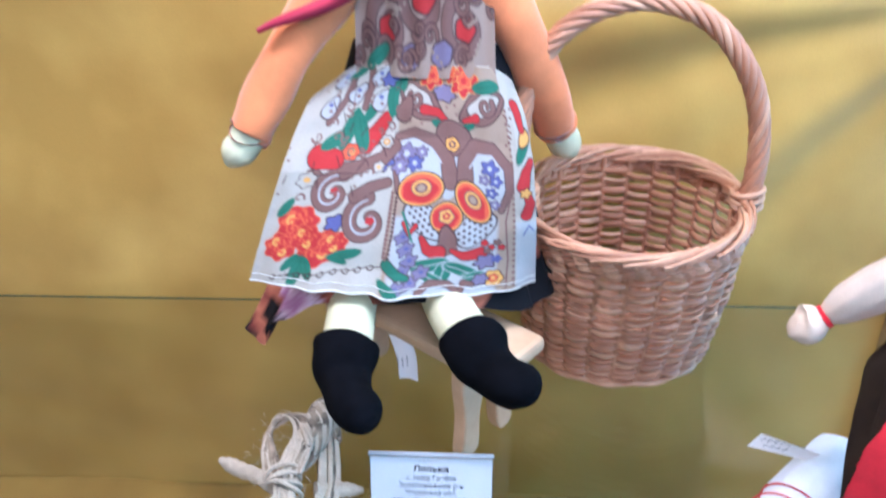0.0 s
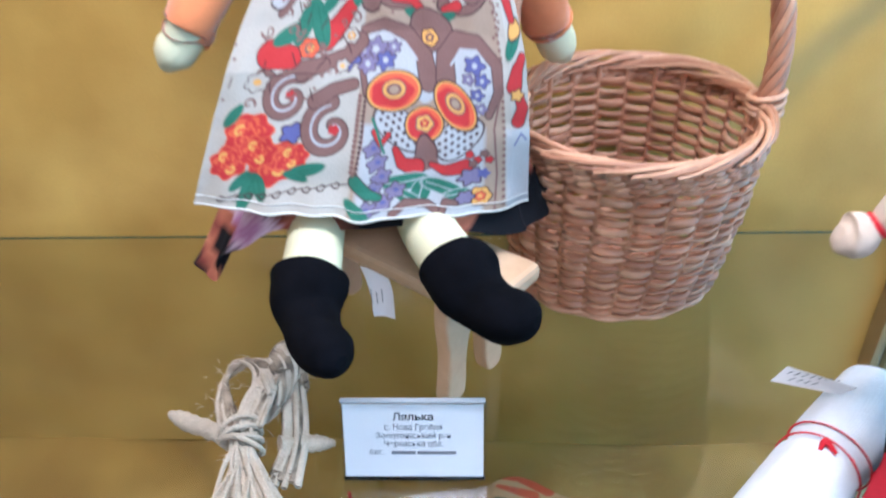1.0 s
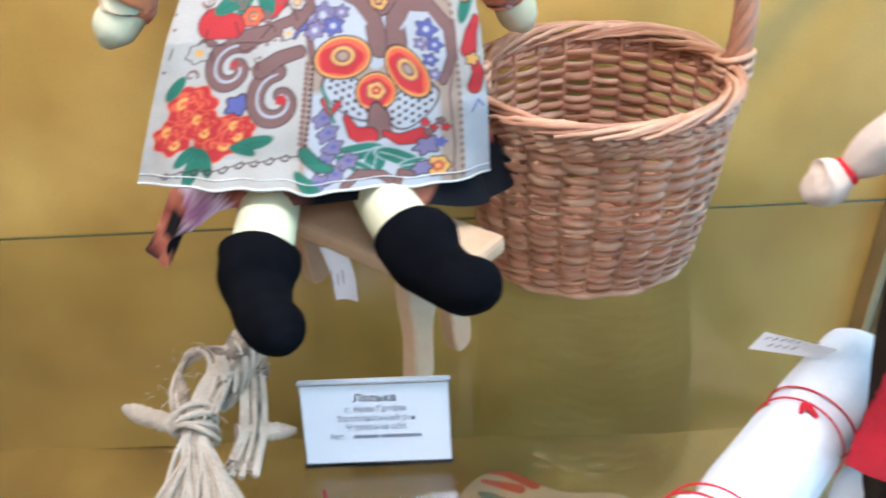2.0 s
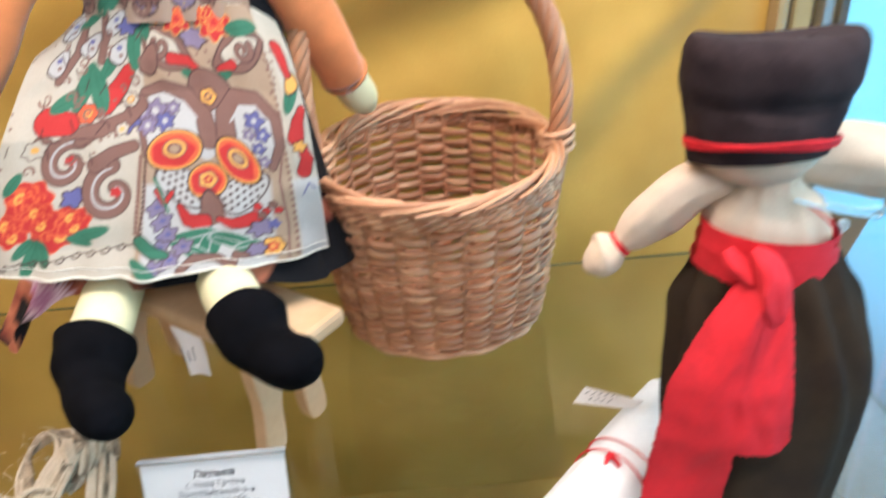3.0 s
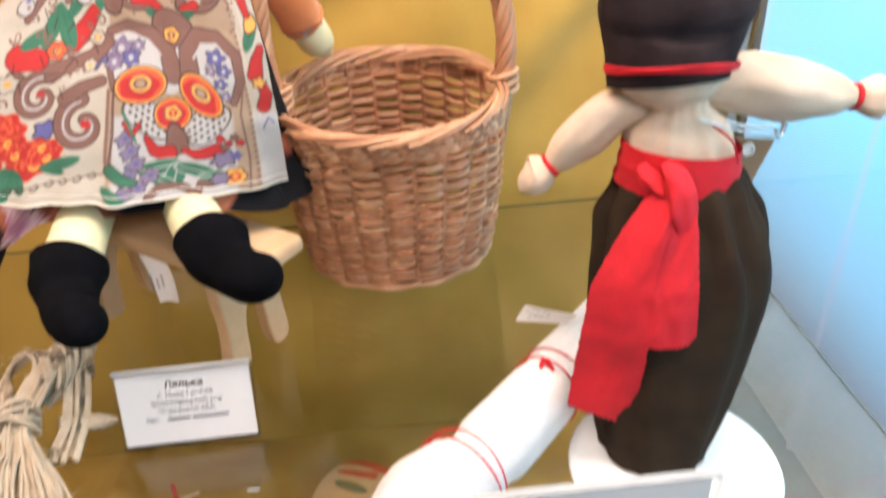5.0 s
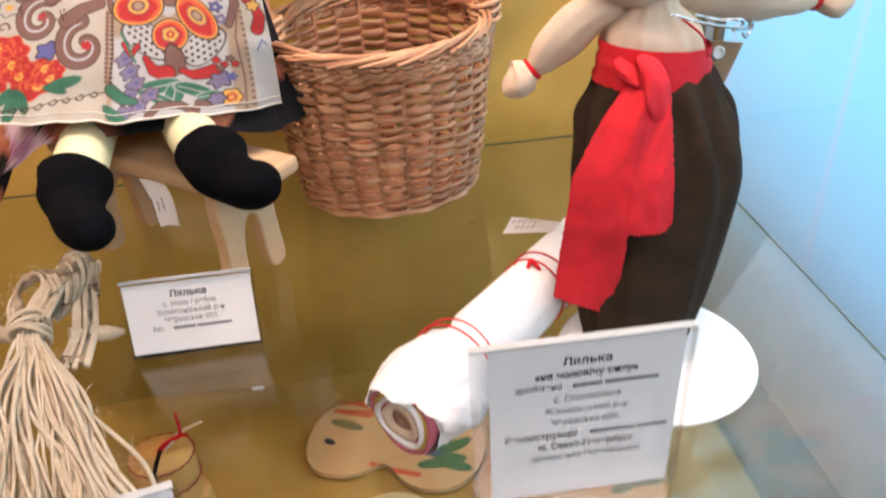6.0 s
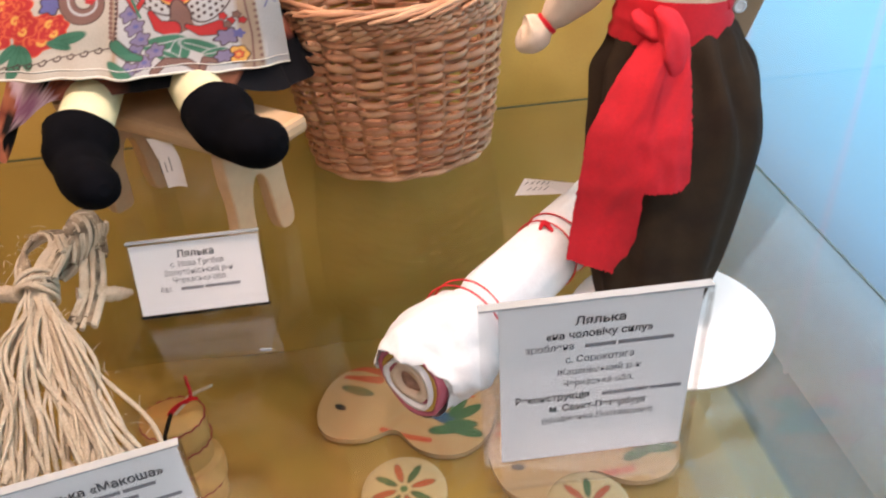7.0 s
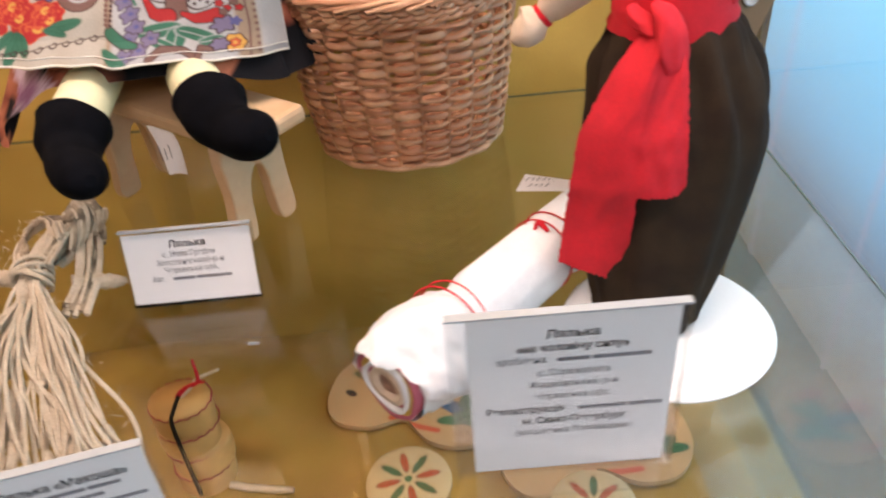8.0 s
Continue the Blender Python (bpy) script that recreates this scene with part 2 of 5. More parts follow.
def cloth_wall():
    """Gold cloth stretched over the back board, pulled into soft slanting folds."""
    rows = []
    nx, nz = 150, 130
    for j in range(nz + 1):
        z = LOW + (1.0 - LOW) * j / nz
        row = []
        for i in range(nx + 1):
            x = -0.85 + (0.4655 + 0.85) * i / nx
            dx, dz = 0.47 - x, z - 0.30
            ang = math.atan2(dz, dx)
            r = math.hypot(dx, dz)
            fold = 0.011 * (math.sin(ang * 9 + 1.5 * math.sin(r * 4)) + 0.5 * math.sin(ang * 17 + r * 6)) * min(1, r * 3) * math.exp(-((ang + 0.1) / 0.8) ** 2)
            sag = 0.006 * math.sin(x * 4.2 + 0.9 * math.sin(z * 3.1)) + 0.004 * math.sin(z * 9 + x * 5)
            fine = 0.0018 * noise.noise(Vector((x * 14, z * 20, 0.3)))
            row.append((x, 1.010 - fold + sag * 0.6 + fine, z))
        rows.append(row)
    return Shape().grid(rows)


w = cloth_wall().make("wall_back", [GOLD], (-0.2, 1.08, LOW))
tagged(w, "gold-brown satin cloth stretched over the case's back", "back cloth", kind="structure")
s = Shape().box((-0.87, 1.035, LOW - 0.03), (0.53, 1.06, 1.0))
tagged(s.make("wall_back_board", [TAN], (-0.2, 1.1, LOW), False), "plain board behind the gold cloth", "back board", kind="structure")

# lower level, covered with the same cloth, its dimmer light put into the colour
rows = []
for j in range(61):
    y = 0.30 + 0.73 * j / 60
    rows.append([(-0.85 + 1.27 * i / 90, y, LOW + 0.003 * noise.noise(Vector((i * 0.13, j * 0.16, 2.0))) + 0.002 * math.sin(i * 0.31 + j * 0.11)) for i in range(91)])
tagged(Shape().grid(rows).make("floor_lower_shelf", [GOLD_SHADED], (-0.2, 0.7, LOW)), "gold cloth laid over the case's lower shelf", "lower shelf", kind="structure")
tagged(Shape().box((-0.85, 0.30, LOW - 0.03), (0.415, 1.034, LOW - 0.008)).make("lower_shelf_board", [TAN], (-0.2, 0.7, LOW - 0.03), False), "board under the cloth of the lower shelf", "board", kind="structure")

for nm, lo, hi, mt, lb in (
    ("case_plinth", (-0.87, 0.36, -0.949), (0.53, 1.06, LOW - 0.031), TAN, "plain wooden plinth under the display case"),
    ("case_top", (-0.87, 0.36, 1.002), (0.53, 1.06, 1.03), TAN, "plain wooden top of the display case"),
    ("case_wall_west", (-0.89, 0.36, LOW - 0.03), (-0.872, 1.06, 1.0), TAN, "plain wooden side of the display case"),
):
    tagged(Shape().box(lo, hi, bevel=0.002).make(nm, [mt], lo, False), lb, "case panel", kind="structure")

# corner post of the case
post = thing("corner_post", (0.48, 1.0, LOW), "tan and dark aluminium corner post of the display case", "post", kind="structure")
for nm, x0, x1, y0, y1, mt in (("tan_strip", 0.466, 0.4755, 0.992, 1.03, TAN), ("dark_groove", 0.476, 0.481, 0.998, 1.03, ALU), ("tan_strip", 0.4815, 0.4975, 0.992, 1.03, TAN), ("dark_groove", 0.498, 0.504, 0.998, 1.03, ALU), ("metal_profile", 0.5045, 0.5155, 0.986, 1.03, ALU_PALE), ("metal_lip", 0.516, 0.5245, 0.980, 1.03, ALU)):
    part(nm, Shape().box((x0, y0, LOW), (x1, y1, 1.0), bevel=0.0012), [mt], post, smooth=False)
s = Shape().box((0.470, 0.36, LOW), (0.474, 0.990, 1.0))
sg = s.make("side_pane", [SIDEGLASS], (0.474, 0.7, LOW), False)
sg.visible_shadow = False
tagged(sg, "clear glass side pane of the display case", "glass pane", kind="structure")

# the room beyond: a bright window wall with vertical seams, floor, walls, ceiling
X1 = 1.0
win = thing("window_1", (X1, 0.8, -0.95), "tall pale blue daylight window with thin vertical seams", "window", kind="structure")
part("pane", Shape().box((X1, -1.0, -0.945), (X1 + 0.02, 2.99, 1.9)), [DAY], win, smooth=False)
for k in range(9):
    y = -0.75 + k * 0.43
    part("seam", Shape().box((X1 - 0.012, y, -0.945), (X1 - 0.004, y + 0.012, 1.9), bevel=0.003), [SEAM], win, smooth=False)
for nm, lo, hi, mt in (
    ("floor", (-3, -3, -1.0), (X1 + 0.1, 3.2, -0.95), FLOORTILE),
    ("ceiling", (-3, -3, 1.95), (X1 + 0.1, 3.2, 2.0), WALLPAINT),
    ("wall_south", (-3, -3.1, -0.95), (X1, -3, 1.95), WALLPAINT),
    ("wall_west", (-3.1, -3, -0.95), (-3, 3, 1.95), WALLPAINT),
    ("wall_north", (-3, 3.0, -0.95), (X1, 3.1, 1.95), WALLPAINT),
    ("wall_east", (X1, -3, -0.95), (X1 + 0.1, -1.01, 1.95), WALLPAINT),
):
    tagged(Shape().box(lo, hi).make(nm, [mt], lo, False), f"plain {'stone' if nm == 'floor' else 'painted'} {nm.split('_')[0]} of the exhibition room", nm.split("_")[0], kind="structure")

# ---- print on cloth and wood ----


class Print:
    """A printed pattern laid over a unit square: shapes in pattern units, soft edges."""

    def __init__(self, w, h, nx, ny, ground):
        self.w, self.h = w, h
        self.x, self.y = np.meshgrid(np.linspace(0, w, nx), np.linspace(0, h, ny))
        self.c = np.empty((ny, nx, 3))
        self.c[:] = ground

    def lay(self, d, colour, soft=2.0):
        a = np.clip(0.5 - d / soft, 0, 1)[..., None]
        self.c = self.c * (1 - a) + np.array(colour) * a

    def oval_d(self, x, y, a, b, turn=0.0, wob=0.0, lobes=5):
        c, s = math.cos(math.radians(turn)), math.sin(math.radians(turn))
        u, v = (self.x - x) * c + (self.y - y) * s, -(self.x - x) * s + (self.y - y) * c
        r = np.sqrt((u / a) ** 2 + (v / b) ** 2) + 1e-6
        lim = 1 + wob * np.cos(lobes * np.arctan2(v / b, u / a))
        return (r - lim) * min(a, b)

    def oval(self, x, y, a, b, colour, turn=0.0, wob=0.0, lobes=5, line=None, width=2.2):
        d = self.oval_d(x, y, a, b, turn, wob, lobes)
        if line:
            self.lay(d - width, line)
        self.lay(d, colour)

    def stroke(self, pts, width, colour, line=None, lw=1.6):
        d = np.full(self.x.shape, 1e9)
        n = len(pts) - 1
        for i in range(n):
            (x0, y0), (x1, y1) = pts[i], pts[i + 1]
            dx, dy = x1 - x0, y1 - y0
            t = np.clip(((self.x - x0) * dx + (self.y - y0) * dy) / (dx * dx + dy * dy + 1e-9), 0, 1)
            wd = width if not isinstance(width, tuple) else width[0] + (width[1] - width[0]) * (i + t) / n
            d = np.minimum(d, np.hypot(self.x - x0 - t * dx, self.y - y0 - t * dy) - wd)
        if line:
            self.lay(d - lw, line)
        self.lay(d, colour)

    def curl(self, x, y, r, turns, start, width, colour, line=None, hand=1):
        pts = []
        for k in range(26):
            t = k / 25
            a = math.radians(start) + hand * turns * 2 * math.pi * t
            pts.append((x + r * (1 - 0.8 * t) * math.cos(a), y + r * (1 - 0.8 * t) * math.sin(a)))
        self.stroke(pts, width, colour, line)

    def dots(self, x0, y0, x1, y1, n, r, colour):
        for k in range(n):
            t = k / max(1, n - 1)
            self.oval(x0 + (x1 - x0) * t, y0 + (y1 - y0) * t, r, r, colour)

    def rosette(self, x, y, r, petal, heart, line, lobes=6, turn=0):
        self.oval(x, y, r, r * 0.9, petal, turn, 0.08, lobes, line, 2)
        self.oval(x, y, r * 0.5, r * 0.42, heart, turn + 20, 0.12, lobes, line, 1)
        self.oval(x, y, r * 0.22, r * 0.2, petal)

    def leaf(self, x, y, length, width, turn, colour, vein=(0.02, 0.10, 0.06)):
        self.oval(x, y, length, width, colour, turn, line=vein, width=1.2)
        c, s = math.cos(math.radians(turn)), math.sin(math.radians(turn))
        self.stroke([(x - c * length * 0.8, y - s * length * 0.8), (x + c * length * 0.8, y + s * length * 0.8)], 0.8, vein)


C_RED, C_ORANGE, C_GREEN, C_BLUE, C_VIOLET = (0.36, 0.026, 0.024), (0.50, 0.085, 0.035), (0.028, 0.12, 0.075), (0.085, 0.085, 0.20), (0.155, 0.125, 0.19)
C_BROWN, C_LINE, C_CREAM, C_BEIGE, C_PALE, C_YELLOW = (0.155, 0.080, 0.064), (0.045, 0.022, 0.020), (0.350, 0.312, 0.258), (0.270, 0.190, 0.132), (0.335, 0.325, 0.315), (0.54, 0.27, 0.065)


def apron_print(nx, ny):
    """Folk kerchief print, 480 wide and 400 high, the hem at 0."""
    p = Print(480, 400, nx, ny, C_CREAM)
    L = C_LINE
    seam = 222 - 0.04 * p.y
    p.lay(np.maximum(seam - p.x, p.x - 446 + 0.03 * p.y), C_BEIGE, 5)
    p.lay(np.maximum(np.maximum(seam + 8 - p.x, p.x - 410), p.y - 132), C_PALE, 8)
    p.lay(np.maximum(446 - 0.03 * p.y - p.x, p.y - 130), C_PALE, 6)
    # pale grounds inside the large lobes
    p.oval(262, 214, 56, 60, C_PALE, 20, 0.06, 3)
    p.oval(392, 205, 46, 58, C_PALE, -8, 0.05, 3)
    p.oval(322, 228, 26, 62, C_PALE, 0, 0.08, 3)
    # paisleys at the top, mirrored about the vase
    for x, y, tn, hd in ((252, 336, 150, 1), (388, 330, 30, -1)):
        p.oval(x, y, 50, 27, C_BROWN, -28 if hd > 0 else 24, 0.06, 4, L)
        p.oval(x - 3 * hd, y + 3, 37, 17, C_CREAM, -28 if hd > 0 else 24, 0.08, 5, L, 1.6)
        p.curl(x - 8 * hd, y + 3, 17, 1.2, tn, (5, 2), C_BROWN, L, hd)
        for k in range(13):
            a = math.radians(-40 + k * 24 if hd < 0 else 60 + k * 24)
            p.oval(x + 60 * math.cos(a), y + 38 * math.sin(a), 2.8, 2.4, C_BROWN)
    p.oval(222, 318, 24, 15, C_BROWN, 70, 0.1, 3, L)
    p.oval(306, 352, 22, 14, C_VIOLET, -10, 0.12, 6, L)
    p.stroke([(262, 322), (292, 318), (308, 306)], (9, 5), C_RED, L)
    p.stroke([(372, 312), (348, 306)], (8, 4), C_RED, L)
    p.leaf(296, 296, 15, 6, -20, C_GREEN)
    p.leaf(352, 294, 15, 6, 20, C_GREEN)
    p.oval(322, 274, 35, 31, C_BROWN, 0, 0.08, 3, L)
    p.rosette(322, 264, 13, C_YELLOW, C_BROWN, L, 5)
    # brown wings over the two lobes
    p.stroke([(212, 268), (246, 280), (284, 268), (312, 236), (322, 198)], (6, 15), C_BROWN, L)
    p.stroke([(226, 258), (252, 266), (280, 254), (300, 230)], 2.0, C_PALE)
    p.stroke([(348, 204), (346, 238), (366, 264), (400, 262), (430, 232), (432, 190), (416, 152)], (15, 5), C_BROWN, L)
    p.stroke([(356, 226), (372, 250), (398, 250), (416, 228)], 1.8, C_PALE)
    p.stroke([(205, 250), (216, 205), (226, 176)], 4, C_BROWN, L)
    # violet and blue blossoms in the lobes
    for x, y, r in ((232, 240, 20), (250, 226, 15), (222, 218, 14), (212, 236, 12), (262, 246, 11)):
        p.oval(x, y, r, r * 0.8, C_VIOLET if r != 15 else C_BLUE, 25, 0.2, 6, L, 1.4)
        p.oval(x, y, r * 0.3, r * 0.28, C_PALE, 0, 0.1, 5)
    p.oval(192, 224, 18, 14, C_BLUE, 40, 0.2, 6, L)
    for x, y, r in ((394, 228, 15), (406, 206, 11), (398, 184, 10), (384, 206, 9), (404, 162, 9), (392, 148, 7)):
        p.oval(x, y, r, r * 0.85, C_BLUE if r > 9 else C_VIOLET, 0, 0.22, 5, L, 1.2)
        p.oval(x, y, r * 0.3, r * 0.28, C_PALE)
    # dotted lobes under the medallions
    for x, y, tn, a, b in ((280, 128, -38, 44, 22), (370, 116, 34, 40, 23)):
        p.oval(x, y, a, b, C_PALE, tn, 0.05, 3, L)
        c, s_ = math.cos(math.radians(tn)), math.sin(math.radians(tn))
        for i in range(-4, 5):
            for j in range(-2, 3):
                u, v = i * 11 + (j % 2) * 5, j * 9
                if (u / a) ** 2 + (v / b) ** 2 < 0.75:
                    p.oval(x + u * c - v * s_, y + u * s_ + v * c, 3.0, 2.4, L, tn)
    # red medallions with yellow rims
    for x, y, tn, a, b in ((268, 182, 8, 41, 30), (364, 164, -52, 42, 25), (318, 134, 10, 28, 25)):
        p.oval(x, y, a, b, C_YELLOW, tn, line=L)
        p.oval(x, y, a * 0.93, b * 0.91, C_ORANGE, tn)
        p.oval(x - 2, y - 2, a * 0.80, b * 0.74, C_RED, tn, 0.05, 5)
        if b != 25 or a > 30:
            p.oval(x, y + 3, a * 0.42, b * 0.46, C_YELLOW, tn, line=C_BROWN, width=1.6)
            p.oval(x, y + 3, a * 0.30, b * 0.32, C_BROWN, tn)
            p.oval(x, y + 3, a * 0.18, b * 0.20, C_BEIGE, tn)
        else:
            p.rosette(x, y, 12, C_YELLOW, C_RED, C_BROWN, 5)
    p.oval(322, 92, 15, 24, C_BROWN, 0, 0.12, 3, L)
    p.oval(322, 80, 20, 13, C_BROWN, 0, 0.05, 3)
    # red wedges, big veined leaves and small blossoms at the foot
    p.stroke([(278, 98), (290, 78), (310, 72)], (4, 12), C_RED, L)
    p.stroke([(382, 74), (352, 70), (332, 76)], (11, 3), C_RED, L)
    for x, y, ln, wd, tn in ((296, 52, 34, 11, 8), (320, 36, 20, 14, 80), (350, 44, 30, 11, -14), (300, 30, 24, 8, 150), (372, 34, 18, 7, 10)):
        p.leaf(x, y, ln, wd, tn, C_GREEN, C_PALE)
    p.stroke([(284, 6), (300, 22), (330, 16), (348, 4)], 5, C_BROWN, L)
    p.stroke([(352, 6), (356, 22), (372, 20)], 4, C_BROWN, L)
    for x, y in ((246, 98), (254, 78), (262, 58), (252, 40), (268, 22), (246, 14), (284, 40)):
        p.oval(x, y, 13, 10, C_VIOLET, 30, 0.18, 5, L, 1.4)
        p.oval(x + 1, y + 1, 4, 3, C_BLUE)
    p.stroke([(244, 122), (256, 104), (266, 118)], 3, C_RED, L)
    p.stroke([(240, 140), (262, 92)], 2.0, C_GREEN)
    p.stroke([(226, 52), (246, 36), (262, 30)], (9, 4), C_GREEN, L)
    p.leaf(234, 12, 20, 8, -35, C_GREEN)
    for x, y, c in ((388, 92, C_RED), (400, 84, C_RED), (410, 94, C_BROWN), (394, 78, C_BROWN), (418, 84, C_RED)):
        p.oval(x, y, 6, 5, c, 0, 0.15, 5, L, 1.2)
    p.oval(392, 58, 17, 11, C_VIOLET, 10, 0.2, 6, L)
    p.oval(410, 62, 9, 7, C_BLUE, 0, 0.2, 5)
    p.rosette(406, 26, 16, C_YELLOW, C_ORANGE, L, 6)
    p.oval(384, 26, 12, 9, C_VIOLET, 0, 0.15, 6, L)
    # lines and bead chains of the panel
    p.stroke([(428, 4), (430, 60), (424, 130), (434, 180)], 1.7, C_BROWN)
    p.dots(441, 10, 436, 330, 30, 2.8, C_BROWN)
    p.stroke([(226, 170), (228, 100), (222, 60)], 1.4, C_BROWN)
    p.dots(218, 64, 217, 172, 16, 3.4, C_BROWN)
    p.dots(226, 64, 225, 172, 16, 2.4, C_LINE)
    for k in range(9):
        a = math.radians(-70 + k * 22)
        p.oval(424 + 18 * math.cos(a), 296 + 28 * math.sin(a), 2.6, 2.6, C_BROWN)
    # band of flowers at the waist
    for x, y, r in ((276, 382, 27), (352, 374, 30), (318, 388, 20), (232, 388, 16)):
        p.oval(x, y, r, r * 0.8, C_RED, 10, 0.16, 7, C_YELLOW, 1.6)
        p.oval(x + 2, y + 2, r * 0.6, r * 0.45, C_ORANGE, 20, 0.22, 5, C_YELLOW, 1.4)
        p.oval(x, y, r * 0.24, r * 0.2, C_RED, 0, 0.2, 5)
    p.leaf(402, 366, 30, 11, 8, C_GREEN)
    p.leaf(206, 372, 22, 9, 110, C_GREEN)
    # left field: peonies, leaves, hooked scrolls
    for x, y, r in ((60, 108, 34), (40, 66, 27), (104, 70, 36), (80, 84, 26), (130, 78, 22)):
        p.oval(x, y, r, r * 0.80, C_RED, 15, 0.10, 7, C_ORANGE, 2)
        p.oval(x - r * 0.1, y + r * 0.1, r * 0.74, r * 0.55, C_ORANGE, 10, 0.16, 6)
        for q in range(5):
            an = math.radians(q * 72 + r * 3)
            p.curl(x + r * 0.42 * math.cos(an), y + r * 0.34 * math.sin(an), r * 0.26, 0.8, q * 72, (2.6, 1.2), C_YELLOW if q % 2 else C_RED)
        p.oval(x, y, r * 0.22, r * 0.16, C_RED, 0, 0.2, 5)
    for x, y, ln, wd, tn in ((76, 26, 26, 10, 80), (92, 34, 18, 8, 115), (154, 62, 24, 8, 15), (140, 52, 16, 6, -15), (30, 132, 18, 8, 60), (62, 40, 16, 7, 50)):
        p.leaf(x, y, ln, wd, tn, C_GREEN)
    p.oval(124, 112, 15, 12, C_BLUE, 0, 0.2, 5, L)
    for x, y, r, st, hd in ((108, 162, 38, 70, 1), (180, 118, 40, 100, 1)):
        p.curl(x, y, r, 0.95, st, (13, 8), C_BROWN, L, hd)
        p.curl(x, y, r - 3, 0.9, st, 1.8, C_PALE, None, hd)
    p.stroke([(120, 196), (150, 214), (188, 226), (206, 250)], (8, 13), C_BROWN, L)
    p.stroke([(150, 160), (172, 176), (204, 188)], (12, 8), C_BROWN, L)
    p.stroke([(56, 198), (108, 208), (150, 212)], (5, 11), C_BROWN, L)
    p.stroke([(96, 232), (140, 236), (176, 262)], (4, 9), C_BROWN, L)
    p.oval(110, 166, 8, 7, C_RED, 0, 0.1, 5)
    p.oval(184, 118, 8, 7, C_RED, 0, 0.1, 5)
    for x, y, r in ((54, 184, 17), (84, 208, 11), (150, 240, 12), (182, 212, 10)):
        p.oval(x, y, r, r * 0.8, C_CREAM, 20, 0.12, 6, L, 1.6)
        p.oval(x, y, r * 0.4, r * 0.3, C_YELLOW)
    # strawberries and leaves above them
    p.stroke([(64, 226), (98, 222)], (21, 16), C_RED, L)
    p.stroke([(150, 250), (170, 276), (184, 300)], (17, 11), C_RED, L)
    for x, y, ln, wd, tn in ((112, 276, 36, 13, 75), (136, 272, 36, 13, 112), (90, 256, 28, 12, 30), (152, 312, 26, 10, 60)):
        p.leaf(x, y, ln, wd, tn, C_GREEN)
    p.rosette(124, 236, 15, C_ORANGE, C_YELLOW, L)
    p.rosette(190, 256, 12, C_CREAM, C_YELLOW, L)
    p.stroke([(66, 286), (92, 330), (88, 398)], 6, C_BROWN, L)
    p.stroke([(120, 398), (138, 352), (134, 316)], 6, C_BROWN, L)
    for x, y in ((60, 312), (112, 340), (166, 330), (66, 370), (150, 378)):
        p.oval(x, y, 21, 14, C_PALE, 60, 0.1, 3, L)
        p.oval(x, y + 6, 5, 4, C_BLUE)
        p.oval(x + 3, y - 6, 4, 3, C_BROWN)
    p.leaf(192, 340, 36, 12, 96, C_GREEN)
    p.oval(176, 372, 18, 13, C_BLUE, 0, 0.2, 6, L)
    p.leaf(96, 384, 22, 9, 40, C_GREEN)
    # line of small scrolls along the hem
    for k in range(9):
        p.curl(40 + k * 20, 14 + k * 3.6, 6.5, 0.9, 200, 1.2, C_LINE)
        p.stroke([(44 + k * 20, 14 + k * 3.6), (56 + k * 20, 18 + k * 3.6)], 0.9, C_LINE)
    # thin stems and speckles
    rnd = random.Random(12)
    for k in range(70):
        x, y = rnd.uniform(0, 215), rnd.uniform(150, 400)
        if k % 3 == 0:
            p.curl(x, y, rnd.uniform(6, 12), 0.9, rnd.uniform(0, 360), (2.2, 1.0), C_BROWN, None, rnd.choice((-1, 1)))
        elif k % 3 == 1:
            p.oval(x, y, 3, 2.2, C_BROWN)
        else:
            p.stroke([(x, y), (x + rnd.uniform(-12, 12), y + 16)], 1.0, C_LINE)
    # right margin: tulips, leaf, pale panel with a small mark
    p.stroke([(462, 142), (470, 164), (466, 180)], (10, 7), C_RED, L)
    p.stroke([(458, 200), (464, 226), (474, 246)], (12, 5), C_RED, L)
    p.oval(462, 186, 9, 8, C_YELLOW, 0, 0.2, 5, L)
    p.leaf(462, 266, 26, 8, 62, C_GREEN)
    p.oval(468, 286, 9, 16, C_YELLOW, -20, 0.1, 3, L)
    p.stroke([(466, 300), (460, 345)], (5, 9), C_RED, L)
    p.stroke([(456, 104), (466, 122), (474, 112)], 1.2, C_BLUE)
    return p.c


def bib_print(nx, ny):
    p = Print(240, 130, nx, ny, (0.27, 0.19, 0.145))
    L = C_LINE
    for x, y, r in ((60, 50, 40), (120, 80, 46), (190, 50, 40)):
        p.curl(x, y, r, 1.2, 60, (10, 5), C_BROWN, L)
        p.oval(x, y, r * 0.4, r * 0.3, C_RED, 0, 0.06, 5, L)
    for x, y in ((30, 100), (95, 20), (150, 25), (210, 95), (90, 110)):
        p.oval(x, y, 17, 13, C_VIOLET, 20, 0.05, 6, L)
    rnd = random.Random(5)
    for k in range(60):
        x, y = rnd.uniform(0, 240), rnd.uniform(0, 130)
        if k % 2:
            p.curl(x, y, rnd.uniform(6, 16), 1.1, rnd.uniform(0, 360), (3, 1.3), C_BROWN, L)
        else:
            p.dots(x, y, x + rnd.uniform(-20, 20), y + rnd.uniform(-20, 20), 4, 2.0, C_BEIGE)
    p.leaf(40, 20, 20, 8, 30, C_GREEN)
    p.dots(10, 10, 230, 12, 26, 1.5, C_BEIGE)
    return p.c


